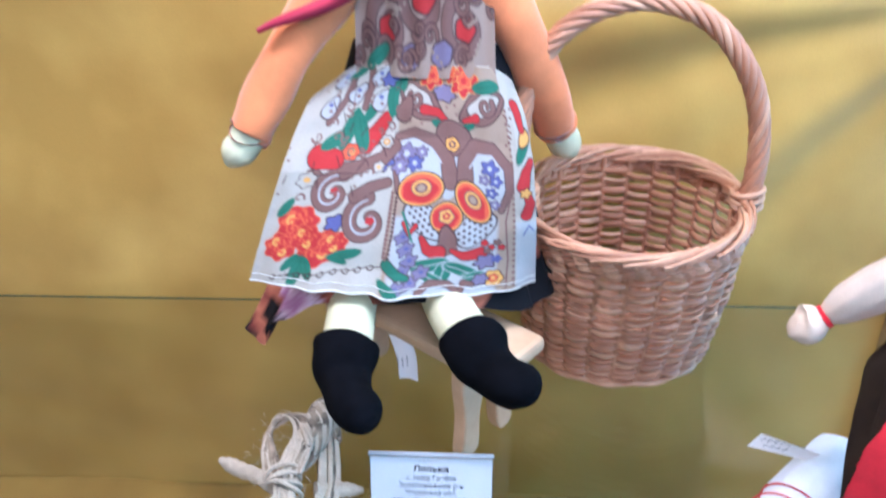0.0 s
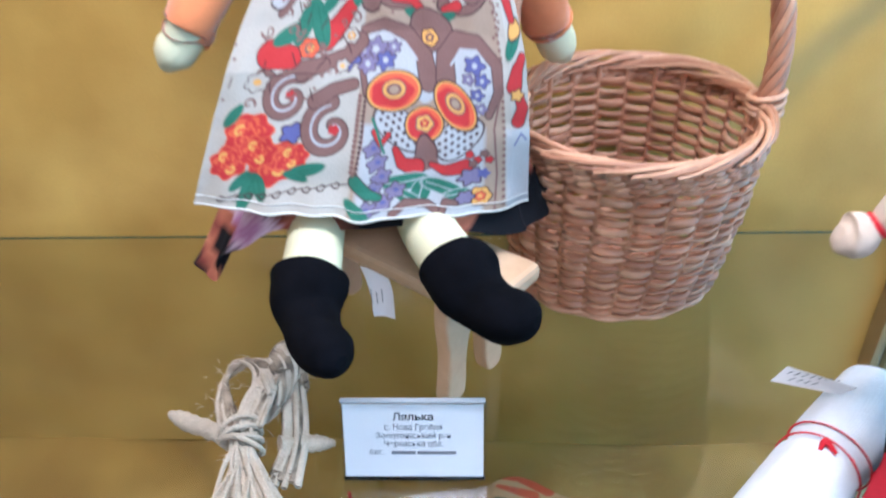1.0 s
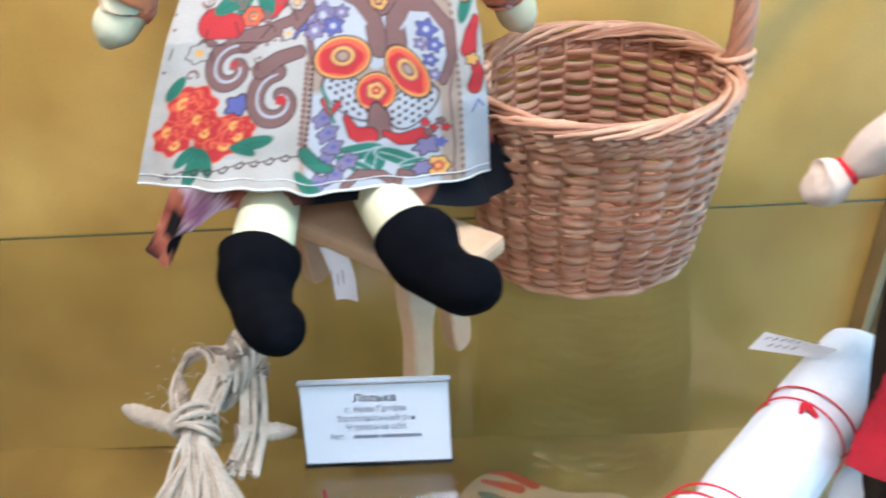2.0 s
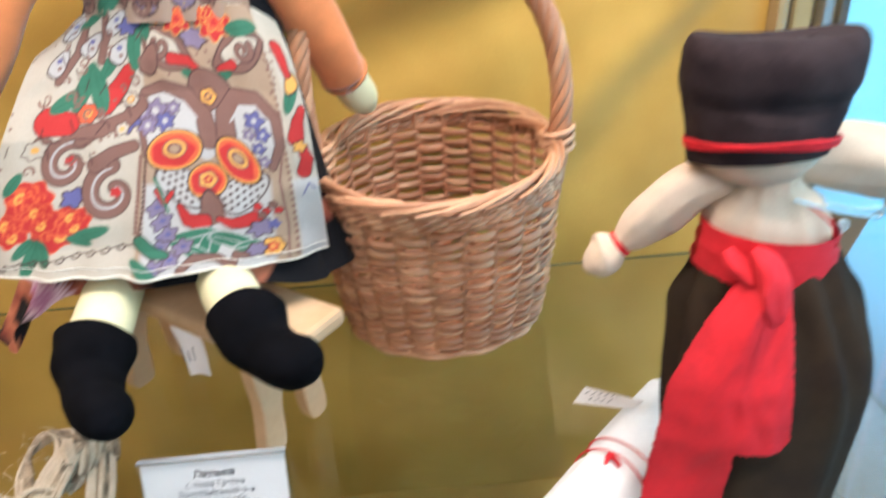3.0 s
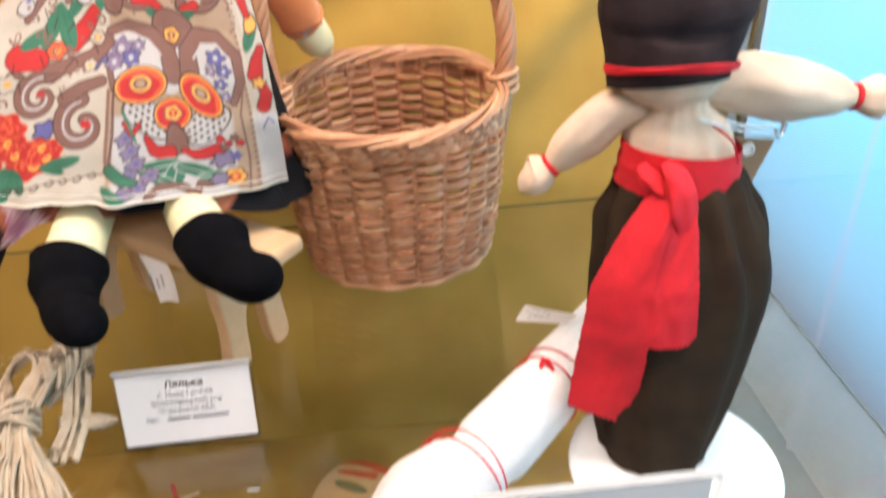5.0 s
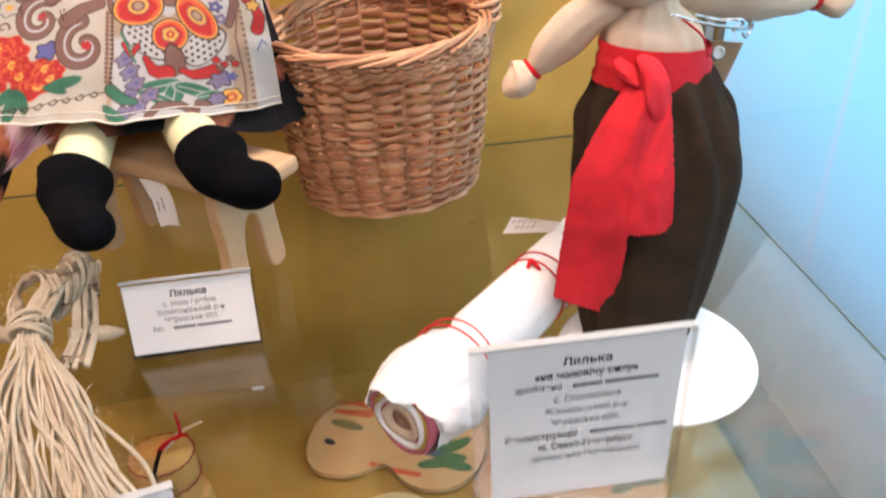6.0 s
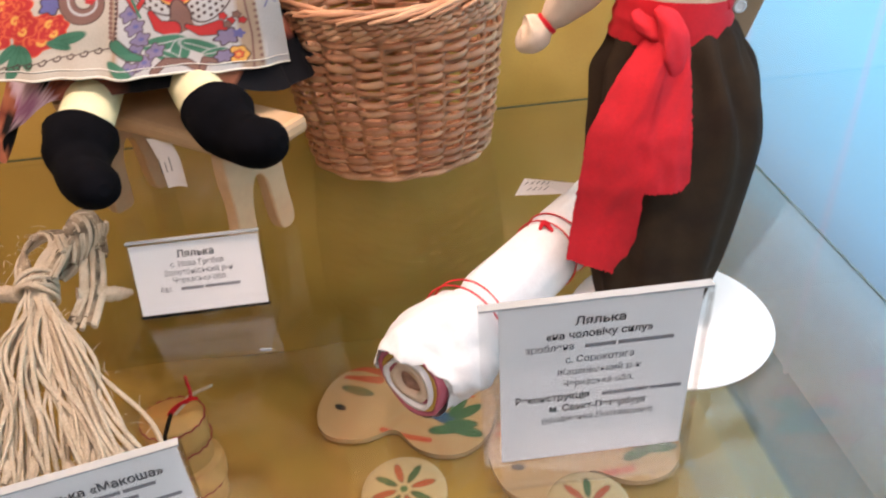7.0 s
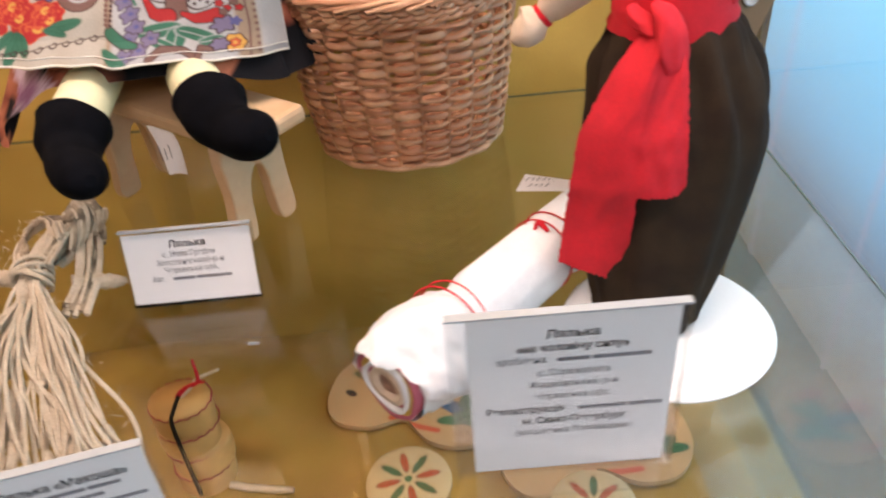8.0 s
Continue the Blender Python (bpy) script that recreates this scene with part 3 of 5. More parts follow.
def dress_colour(x, z):
    """Black cloth with a pale lilac flower low at one side and rust roses."""
    k = noise.noise(Vector((x * 34, z * 34, 4.4)))
    j = noise.noise(Vector((x * 95, z * 95, 9.1)))
    d = math.hypot((x + 0.124 + 0.6 * (z - 0.14)) / 0.027, (z - 0.132) / 0.034) + 0.35 * j
    if d < 0.9:
        return mix3((0.40, 0.17, 0.30), (0.80, 0.64, 0.72), min(1, max(0, 0.55 + 1.7 * j)))
    if (k > 0.20 and x < 0.0) or k > 0.42 or (x > -0.10 and x < -0.055 and z < 0.16 and j > -0.2):
        return mix3((0.20, 0.045, 0.03), (0.50, 0.17, 0.09), min(1, max(0, 0.4 + 1.2 * j)))
    return (0.004, 0.0035, 0.005)


def put_colours(ob, cols):
    a = ob.data.color_attributes.new("print", "FLOAT_COLOR", "POINT")
    flat = np.ones((len(ob.data.vertices), 4), dtype=np.float32)
    flat[:, :3] = 0.5
    for start, c in cols:
        c = np.asarray(c, dtype=np.float32).reshape(-1, 3)
        flat[start : start + len(c), :3] = c
    a.data.foreach_set("color", flat.ravel())


# ---- the sitting cloth doll ----


def along(v, rows):
    """Values read off a table whose first number is the place along it."""
    t = [r[0] for r in rows]
    return [float(np.interp(v, t, [r[i] for r in rows])) for i in range(1, len(rows[0]))]


APRON_LEFT = ((0, -0.154, 0.762, 0.162), (0.25, -0.141, 0.779, 0.202), (0.5, -0.128, 0.797, 0.238), (0.66, -0.121, 0.818, 0.260), (0.84, -0.111, 0.838, 0.285), (1, -0.094, 0.850, 0.303))
APRON_MID = ((0, 0.753, 0.1565), (0.1, 0.767, 0.169), (0.35, 0.790, 0.208), (0.5, 0.804, 0.229), (0.68, 0.825, 0.254), (1, 0.848, 0.303))
APRON_RIGHT = ((0, 0.066, 0.799, 0.138), (0.3, 0.066, 0.803, 0.188), (0.6, 0.063, 0.812, 0.235), (0.82, 0.056, 0.830, 0.271), (1, 0.046, 0.850, 0.300))
DRESS_HEM = ((0, 0.120), (60, 0.130), (165, 0.108), (186, 0.094), (224, 0.092), (240, 0.116), (262, 0.142), (290, 0.140), (318, 0.122), (360, 0.120))


def sitting_doll():
    """A rag doll with orange sleeves, printed apron and black boots, one mesh."""
    sh, cols = Shape(), []
    # dark dress, gathered at the waist, its hem hanging lower at one side
    rows, dc = [], []
    for i in range(41):
        v = i / 40
        row = []
        for k in range(160):
            a = 2 * math.pi * k / 160
            ca, sa = math.cos(a), math.sin(a)
            hem = along(360 * k / 160, DRESS_HEM)[0]
            z = hem + (0.312 - hem) * v
            rx, ry = 0.129 + (0.062 - 0.129) * v ** 0.8, 0.067 - 0.040 * v
            fold = 1 + (0.030 * math.sin(9 * a + 2) + 0.02 * math.sin(17 * a)) * (1 - v) ** 0.7
            x = -0.046 + 0.026 * v + rx * math.copysign(abs(ca) ** ((0.42 + 0.55 * v) if ca < 0 else 0.9), ca) * fold
            y = 0.829 + 0.060 * v + ry * math.copysign(abs(sa) ** ((0.45 + 0.5 * v) if ca < 0 else 0.9), sa) * (2 - fold)
            row.append((x, y, z))
            dc.append(dress_colour(x, z))
        rows.append(row)
    cols.append((len(sh.v), dc))
    sh.grid(rows, 0, close=True)
    # apron, draped over the lap, its free corners falling lower
    nx, ny = 400, 330

    def apron(u, v):
        lx, ly, lz = along(v, APRON_LEFT)
        my, mz = along(v, APRON_MID)
        rx, ry, rz = along(v, APRON_RIGHT)
        c = 0.60
        wl, wm, wr = (u - c) * (u - 1) / c, u * (u - 1) / (c * (c - 1)), u * (u - c) / (1 - c)
        x = lx + (rx - lx) * u
        y = wl * ly + wm * my + wr * ry
        z = wl * lz + wm * mz + wr * rz
        low = (1 - v) ** 2
        y += 0.0012 * math.sin(u * 21 + 1.5 * v) * low + 0.0012 * math.sin(u * 47 + v * 6) * (1 - v)
        y -= 0.0030 / (1 + math.exp(-(u - 0.46) * 90)) * (1 - 0.3 * v)
        y += 0.0022 * noise.noise(Vector((u * 5, v * 6, 1.7))) + 0.0010 * noise.noise(Vector((u * 15, v * 13, 4.1)))
        z += 0.0008 * noise.noise(Vector((u * 7, 0.0, 6.0))) * low
        if u > 0.94:
            y += (u - 0.94) * 0.12
        turn_in = max(0.0, (0.20 - u) / 0.20) ** 2 + max(0.0, (u - 0.84) / 0.16) ** 2
        z -= 0.016 * turn_in * v ** 5
        y += 0.010 * turn_in * v ** 4
        y += 0.0022 * math.sin(u * 34 + 2 * math.sin(u * 9)) * max(0.0, v - 0.80) / 0.20
        return (x, y, z)

    pr = apron_print(nx, ny)
    cols.append((len(sh.v), pr))
    sh.grid([[apron(i / (nx - 1), j / (ny - 1)) for i in range(nx)] for j in range(ny)], 0)
    back = [[(lambda q: (q[0], q[1] + 0.0014, q[2]))(apron(i / 40, j / 20)) for i in range(41)] for j in range(21)]
    cols.append((len(sh.v), [(0.6, 0.55, 0.45)] * 41 * 21))
    sh.grid(back, 0, flip=True)
    # stitched hem, a rolled edge and the seam between the two cloths
    hem = [apron(i / 80, 0.035) for i in range(81)]
    cols.append((len(sh.v), [(0.66, 0.62, 0.55)] * (81 * 4)))
    sh.tube([(x, y - 0.0006, z) for x, y, z in hem], 0.00035, 4, 0, cap=False)
    hem = [apron(i / 80, 0.0) for i in range(81)]
    cols.append((len(sh.v), [(0.62, 0.58, 0.50)] * (81 * 6)))
    sh.tube([(x, y + 0.0006, z) for x, y, z in hem], 0.0009, 6, 0, cap=False)
    # bib
    bx, by = 120, 70
    cols.append((len(sh.v), bib_print(bx, by)))
    sh.grid([[(-0.0735 + 0.107 * i / (bx - 1) + 0.002 * (j / (by - 1)) * (1 - 2 * i / (bx - 1)), 0.8475 + 0.022 * j / (by - 1) - 0.006 * math.sin(math.pi * i / (bx - 1)) + 0.0012 * math.sin(i * 0.3), 0.297 + 0.090 * j / (by - 1) - 0.005 * i / (bx - 1)) for i in range(bx)] for j in range(by)], 0)
    # body, sleeves, hands
    smooth_tube(sh, [(-0.020, 0.906, 0.28, 0.056), (-0.020, 0.907, 0.33, 0.058), (-0.018, 0.910, 0.38, 0.050), (-0.016, 0.910, 0.405, 0.028)], 5, 20, 1, 0.72)
    crumple = lambda t, a: 0.05 * math.sin(t * 19 + 2 * a) + 0.03 * math.sin(3 * a + t * 7) + 0.05 * noise.noise(Vector((math.cos(a), math.sin(a), t * 6)))
    smooth_tube(sh, [(-0.066, 0.880, 0.385, 0.024), (-0.090, 0.866, 0.356, 0.0215), (-0.115, 0.852, 0.326, 0.0190), (-0.141, 0.842, 0.286, 0.0182), (-0.158, 0.836, 0.258, 0.0178), (-0.160, 0.835, 0.255, 0.0165)], 6, 20, 1, wave=crumple)
    smooth_tube(sh, [(0.018, 0.885, 0.385, 0.024), (0.040, 0.880, 0.338, 0.0215), (0.064, 0.894, 0.286, 0.0205), (0.083, 0.917, 0.232, 0.0195), (0.084, 0.918, 0.228, 0.018)], 6, 20, 1, wave=crumple)
    knobby = lambda t, a: 0.06 * noise.noise(Vector((math.cos(a) * 1.3, math.sin(a) * 1.3, t * 4)))
    smooth_tube(sh, [(-0.157, 0.836, 0.260, 0.0125), (-0.165, 0.833, 0.247, 0.0142), (-0.174, 0.830, 0.237, 0.0125), (-0.180, 0.829, 0.229, 0.005)], 5, 16, 2, wave=knobby)
    smooth_tube(sh, [(0.083, 0.917, 0.234, 0.013), (0.089, 0.922, 0.218, 0.0155), (0.096, 0.928, 0.203, 0.0140), (0.101, 0.931, 0.193, 0.006)], 5, 16, 2, wave=knobby)
    # legs and boots, stretched forward over the stool's edge
    smooth_tube(sh, [(-0.080, 0.835, 0.142, 0.019), (-0.079, 0.790, 0.136, 0.0190), (-0.076, 0.750, 0.1335, 0.0190), (-0.073, 0.718, 0.132, 0.0190)], 5, 18, 2)
    smooth_tube(sh, [(-0.020, 0.835, 0.142, 0.019), (-0.010, 0.795, 0.136, 0.0190), (0.003, 0.758, 0.1345, 0.0190), (0.0175, 0.727, 0.134, 0.0190)], 5, 18, 2)
    felt = lambda t, a: 0.03 * math.sin(2 * a + t * 9) + 0.02 * math.sin(t * 23 + a) + 0.04 * noise.noise(Vector((math.cos(a) * 2, math.sin(a) * 2, t * 7)))
    smooth_tube(sh, [(-0.0732, 0.721, 0.1335, 0.0212), (-0.0732, 0.717, 0.1320, 0.0240), (-0.0725, 0.704, 0.127, 0.0228), (-0.0700, 0.692, 0.1225, 0.0192), (-0.064, 0.677, 0.120, 0.0176), (-0.056, 0.665, 0.1205, 0.0168), (-0.049, 0.656, 0.1225, 0.0122), (-0.045, 0.652, 0.1235, 0.004)], 6, 22, 3, wave=felt)
    smooth_tube(sh, [(0.0155, 0.732, 0.1370, 0.0212), (0.0175, 0.728, 0.1355, 0.0240), (0.0243, 0.715, 0.1305, 0.0228), (0.033, 0.704, 0.1265, 0.0188), (0.0435, 0.694, 0.125, 0.0180), (0.054, 0.687, 0.127, 0.0168), (0.061, 0.682, 0.129, 0.012), (0.065, 0.679, 0.130, 0.004)], 6, 22, 3, wave=felt)
    # kerchief: one end over the shoulder, its knot and the head above
    smooth_tube(sh, [(-0.139, 0.829, 0.335, 0.0035), (-0.122, 0.829, 0.342, 0.0060), (-0.095, 0.831, 0.350, 0.0085), (-0.062, 0.836, 0.366, 0.011), (-0.03, 0.846, 0.395, 0.014)], 6, 14, 4, 0.6, wave=lambda t, a: 0.16 * noise.noise(Vector((math.cos(a) * 1.5, math.sin(a) * 1.5, t * 5))))
    smooth_tube(sh, [(-0.06, 0.86, 0.40, 0.012), (-0.015, 0.850, 0.408, 0.016), (0.03, 0.86, 0.40, 0.012)], 6, 12, 4)
    smooth_tube(sh, [(-0.015, 0.892, 0.40, 0.03), (-0.015, 0.890, 0.425, 0.048), (-0.015, 0.888, 0.455, 0.054), (-0.015, 0.890, 0.485, 0.046), (-0.015, 0.895, 0.505, 0.012)], 5, 20, 4)
    ob = sh.make("rag_doll", [PRINT, ORANGE, SKIN, FELT, REDCLOTH], (-0.02, 0.82, 0.11))
    put_colours(ob, cols)
    return tagged(ob, "rag doll with orange sleeves, flowered apron and black boots on stool", "doll")


sitting_doll()


def end_board(turn, x):
    """A stool's end: one board sawn into two rounded feet under an arch."""
    top, foot = 0.0918, 0.0
    pts = []
    for y, z in ((0.002, top), (0.001, 0.070), (0.003, 0.045), (0.001, 0.022), (-0.001, 0.008), (0.001, 0.001), (0.006, foot), (0.013, foot), (0.019, 0.003), (0.021, 0.016), (0.022, 0.034), (0.025, 0.050), (0.030, 0.060), (0.036, 0.061), (0.041, 0.052), (0.043, 0.036), (0.044, 0.018), (0.047, 0.004), (0.052, foot), (0.058, foot), (0.063, 0.003), (0.065, 0.012), (0.063, 0.034), (0.062, 0.060), (0.063, top)):
        pts.append((y, z))
    ring = [q for q in spline(pts, 4)]
    bm = bmesh.new()
    face = bm.faces.new([bm.verts.new(turn @ Vector((x - 0.0065, float(q[0]), float(q[1])))) for q in ring])
    more = bmesh.ops.extrude_face_region(bm, geom=[face])
    step = turn.to_3x3() @ Vector((0.013, 0, 0))
    bmesh.ops.translate(bm, vec=step, verts=[g for g in more["geom"] if isinstance(g, bmesh.types.BMVert)])
    bmesh.ops.recalc_face_normals(bm, faces=bm.faces)
    rims = [e for e in bm.edges if len(e.link_faces) == 2 and e.calc_face_angle(0) > 1.0]
    bmesh.ops.bevel(bm, geom=rims, offset=0.0022, segments=2, affect="EDGES", profile=0.5)
    sh = Shape()
    bm.verts.index_update()
    sh.v = [tuple(v.co) for v in bm.verts]
    for f in bm.faces:
        sh.f.append(tuple(v.index for v in f.verts))
        sh.m.append(0)
    bm.free()
    return sh


def stool():
    st = thing("stool", (-0.03, 0.80, 0.0), "small pale beech stool under the rag doll", "stool")
    turn = Matrix.Translation((0.034, 0.719, 0)) @ Matrix.Rotation(radians(-38), 4, "Z")
    seat = Shape().box((-0.228, 0.0, 0.092), (0.0, 0.067, 0.1065), bevel=0.0045, turn=turn)
    part("seat", seat, [BEECH], st, smooth=False)
    for x in (-0.038, -0.192):
        part("end_board", end_board(turn, x), [BEECH], st, smooth=False)
    t = Shape()
    for dy, fl in ((0.0, False), (0.0006, True)):
        t.grid([[(-0.055 + 0.017 * i / 6 + 0.0085 * j / 8 + 0.002 * math.sin(j * 0.5), 0.790 - 0.006 * i / 6 - 0.004 * j / 8 - 0.002 * math.sin(i * 0.6 + j * 0.4) + dy, 0.0915 - 0.044 * j / 8 + 0.003 * i / 6) for i in range(7)] for j in range(9)], flip=fl)
    tag = part("paper_tag", t, [PAPER], st, "small white paper tag with faint writing")
    b = Shape()
    for k in range(3):
        b.box((-0.0475 + 0.0040 * k, 0.7798, 0.064 + 0.001 * k), (-0.0470 + 0.0040 * k, 0.7804, 0.078 - 0.003 * (k % 2)))
    part("writing", b, [INK_PALE], tag)


stool()


# ---- wicker basket ----
BX, BY, BH = 0.150, 0.886, 0.170


def basket_ring(h):
    t = h / BH
    bulge = 0.004 * math.sin(math.pi * t)
    return 0.0835 + (0.0925 - 0.0835) * t + bulge, 0.070 + (0.102 - 0.070) * t + bulge


def basket():
    bk = thing("wicker_basket", (BX, BY, 0), "round woven willow basket with a tall twisted handle", "basket")
    n_st = 24

    def at(a, h, off=0.0):
        rx, ry = basket_ring(h)
        return (BX + (rx + off) * math.cos(a), BY + 0.026 * (1 - h / BH) + (ry + off) * math.sin(a), h)

    for k in range(n_st):
        a = 2 * math.pi * (k + 0.5) / n_st
        part("stake", Shape().tube([at(a, 0.004 + 0.163 * i / 6) for i in range(7)], 0.0023, 7), [WICKER], bk)
    rows_n = 30
    for r in range(rows_n):
        h = 0.006 + r * 0.1455 / (rows_n - 1)
        sh = Shape()
        pts, rad = [], []
        m = n_st * 6
        jig = random.uniform(-0.0005, 0.0005)
        for i in range(m):
            a = 2 * math.pi * i / m
            wv = math.cos(a * n_st / 2 * 1.0 + (r % 2) * math.pi)
            pts.append(at(a, h + jig + 0.0026 * noise.noise(Vector((a * 3, r * 1.7, 0.2))), 0.0043 * wv * (1.25 - 0.25 * abs(wv)) + 0.0008 * noise.noise(Vector((a * 7, r * 2.3, 1.0)))))
            rad.append(0.0017 + 0.0008 * noise.noise(Vector((a * 2.5, r * 3.1, 5.0))))
        pts.append(pts[0])
        rad.append(rad[0])
        sh.tube(pts, rad, 8, 0, 1.72, cap=False)
        part("weaver", sh, [WICKER if r % 3 else WICKER_PALE], bk)
    # wale below the rim and the braided rim
    for r in range(3):
        for ph in range(2):
            pts = [at(2 * math.pi * i / 156, 0.1555 + r * 0.0052 + 0.0015 * math.sin(2 * math.pi * i / 156 * 26 + ph * math.pi), 0.0035 + 0.0028 * math.cos(2 * math.pi * i / 156 * 26 + ph * math.pi + r)) for i in range(157)]
            part("wale", Shape().tube(pts, 0.0023, 7, cap=False), [WICKER_PALE if ph else WICKER], bk)
    n_b = 46
    for k in range(n_b):
        a0 = 2 * math.pi * k / n_b + random.uniform(-0.07, 0.07)
        pts = []
        span = 1.35 + random.uniform(-0.4, 0.4)
        wild = random.uniform(-0.0016, 0.0016)
        for i in range(15):
            t = i / 14
            ang = a0 + span * t
            w = 2 * math.pi * (0.08 + 0.62 * t)
            pts.append((*at(ang, BH, 0.003 - 0.0058 * math.cos(w + 2.6) + wild)[:2], BH - 0.001 + 0.0066 * math.sin(w - 0.5) + wild + random.uniform(-0.0009, 0.0009)))
        part("rim_strand", Shape().tube(pts, [0.0010 + 0.0012 * math.sin(math.pi * (0.12 + 0.80 * i / 14)) for i in range(15)], 7), [WICKER_PALE if k % 2 else WICKER], bk)
    # twisted handle
    arch = spline([(0.064, BY, 0.11), (0.056, BY, 0.17), (0.053, BY, 0.232), (0.062, BY, 0.284), (0.094, BY, 0.324), (0.145, BY, 0.340), (0.198, BY, 0.322), (0.235, BY, 0.275), (0.2495, BY, 0.220), (0.248, BY, 0.165), (0.240, BY, 0.11)], 14)
    arch = [Vector(q) for q in arch]
    leng = [0.0]
    for i in range(1, len(arch)):
        leng.append(leng[-1] + (arch[i] - arch[i - 1]).length)
    for k in range(6):
        pts, rad = [], []
        for i, p in enumerate(arch):
            d = (arch[min(i + 1, len(arch) - 1)] - arch[max(i - 1, 0)]).normalized()
            s1 = Vector((0, 1, 0))
            s2 = d.cross(s1)
            a = leng[i] / 0.085 * 2 * math.pi + k * math.pi / 3
            r = 0.0054
            pts.append(p + s1 * (r * math.cos(a)) + s2 * (r * math.sin(a)))
            rad.append(0.0036 + 0.0005 * math.sin(leng[i] * 60 + k))
        part("handle_strand", Shape().tube(pts, rad, 8), [WICKER_PALE if k == 2 else WICKER], bk)
    for x in (0.057, 0.2475):
        for j in range(3):
            ring = [(x + 0.0125 * math.cos(2 * math.pi * i / 18), BY + 0.0125 * math.sin(2 * math.pi * i / 18), 0.168 + 0.0055 * j + 0.003 * math.sin(2 * math.pi * i / 18 + j)) for i in range(19)]
            part("binding", Shape().tube(ring, 0.0024, 6, cap=False), [WICKER_PALE], bk)
    # base and its woven rings
    for r in range(12):
        q = (r + 1) / 12
        ring = [(BX + 0.081 * q * math.cos(2 * math.pi * i / 60), BY + 0.026 + 0.068 * q * math.sin(2 * math.pi * i / 60), 0.0048 + 0.0018 * math.cos(i * math.pi * 0.5 + r * math.pi)) for i in range(61)]
        part("base_ring", Shape().tube(ring, 0.003, 6, cap=False), [WICKER], bk)
    foot = [(*at(2 * math.pi * i / 120, 0.003, 0.0025 + 0.0015 * math.cos(i * 0.65))[:2], 0.0030) for i in range(121)]
    part("foot_ring", Shape().tube(foot, 0.0030, 7, cap=False), [WICKER_PALE], bk)


basket()


# ---- label cards ----


def lettering(parent, m, text, size, x, y, bold, mat, width=0.0):
    """One printed line, centred at (x, y) on the face of a card whose pose is m."""
    cu = bpy.data.curves.new("lettering", "FONT")
    cu.body, cu.size, cu.align_x = text, size, "CENTER"
    cu.offset = size * 0.018 if bold else 0.0
    cu.materials.append(mat)
    ob = new("lettering", cu)
    ob.parent = parent
    base = Matrix.Translation(BASES[parent.name])
    ob.matrix_local = base.inverted() @ m @ pose(x, -0.0010, y, 90, 0, 0)
    if width:
        bpy.context.view_layer.update()
        w = ob.dimensions.x
        if w > 0:
            ob.scale = (width / w, 1, 1)
    return ob


def bars(parent, m, x, y, words, height, mat):
    """Plain bars in place of words; x: the middle of the line."""
    gap = height * 0.6
    total = sum(words) + gap * (len(words) - 1)
    u = x - total / 2
    for wd in words:
        sh = Shape().box((u, -0.0010, y), (u + wd, -0.0006, y + height), turn=m)
        part("text_bar", sh, [mat], parent, smooth=False)
        u += wd + gap


def card(m, w, h, label, over=0.004, foot=0.03, side=0.0):
    at = m.translation
    cd = thing("label_card", at, label, "label card", "label cards")
    paper = Shape().box((-w / 2, -0.0005, 0.002), (w / 2, 0.0, 0.002 + h), turn=m)
    pp = part("paper", paper, [PAPER], cd, smooth=False)
    hold = Shape().box((-w / 2 - over - side, 0.0006, 0.0), (w / 2 + over, 0.0020, h + 0.005), turn=m)
    part("acrylic_back", hold, [ACRYL], cd, smooth=False)
    front = Shape().box((-w / 2 - over - side, -0.0030, 0.0), (w / 2 + over, -0.0018, h + 0.004), turn=m)
    part("acrylic_front", front, [ACRYL], cd, smooth=False)
    ft = Shape().box((-w / 2 - over - side, -foot, 0.0002), (w / 2 + over, 0.002, 0.0014), turn=m)
    part("acrylic_foot", ft, [ACRYL], cd, smooth=False)
    for lo, hi in (((-w / 2 - over - side, -0.0030, h + 0.0042), (w / 2 + over, 0.0020, h + 0.0054)), ((w / 2 + over + 0.0002, -0.0030, 0.0), (w / 2 + over + 0.001, 0.002, h + 0.005)), ((-w / 2 - over - side, -foot - 0.0010, 0.0002), (w / 2 + over, -foot - 0.0002, 0.0016))):
        part("acrylic_rim", Shape().box(lo, hi, turn=m), [ACRYL_EDGE if lo[2] > h else ACRYL], cd, smooth=False)
    return cd, pp


m = pose(-0.0115, 0.6690, 0.0062, -16, 0.8, 1.0)
cd, pp = card(m, 0.090, 0.053, "white printed label card in an acrylic holder on the glass shelf", over=0.0012, foot=0.001)
flat = pose(-0.0115, 0.6690, 0.0, 0, 0, -4.0)
part("holder_base", Shape().box((-0.0465, -0.041, 0.0004), (0.0520, 0.004, 0.0022), turn=flat), [ACRYL], cd, "clear acrylic base sheet", smooth=False)
part("acrylic_rim", Shape().box((0.0440, -0.0422, 0.0004), (0.0520, -0.0412, 0.0024), turn=flat), [ACRYL_EDGE], cd, smooth=False)
part("holder_heel", Shape().box((-0.0462, -0.0010, 0.0024), (0.0462, 0.0024, 0.0072), turn=pose(-0.0115, 0.6690, 0.0, 0, 0, 1.0)), [ACRYL], cd, smooth=False)
lettering(pp, m, "Лялька", 0.0072, 0.0, 0.0440, True, INK, 0.026)
lettering(pp, m, "с. Нова Гребля", 0.0058, 0.0, 0.0370, False, INK_PALE, 0.037)
lettering(pp, m, "Золотоніський р-н", 0.0058, 0.0, 0.0308, False, INK_PALE, 0.048)
lettering(pp, m, "Черкаська обл.", 0.0058, 0.0, 0.0248, False, INK_PALE, 0.038)
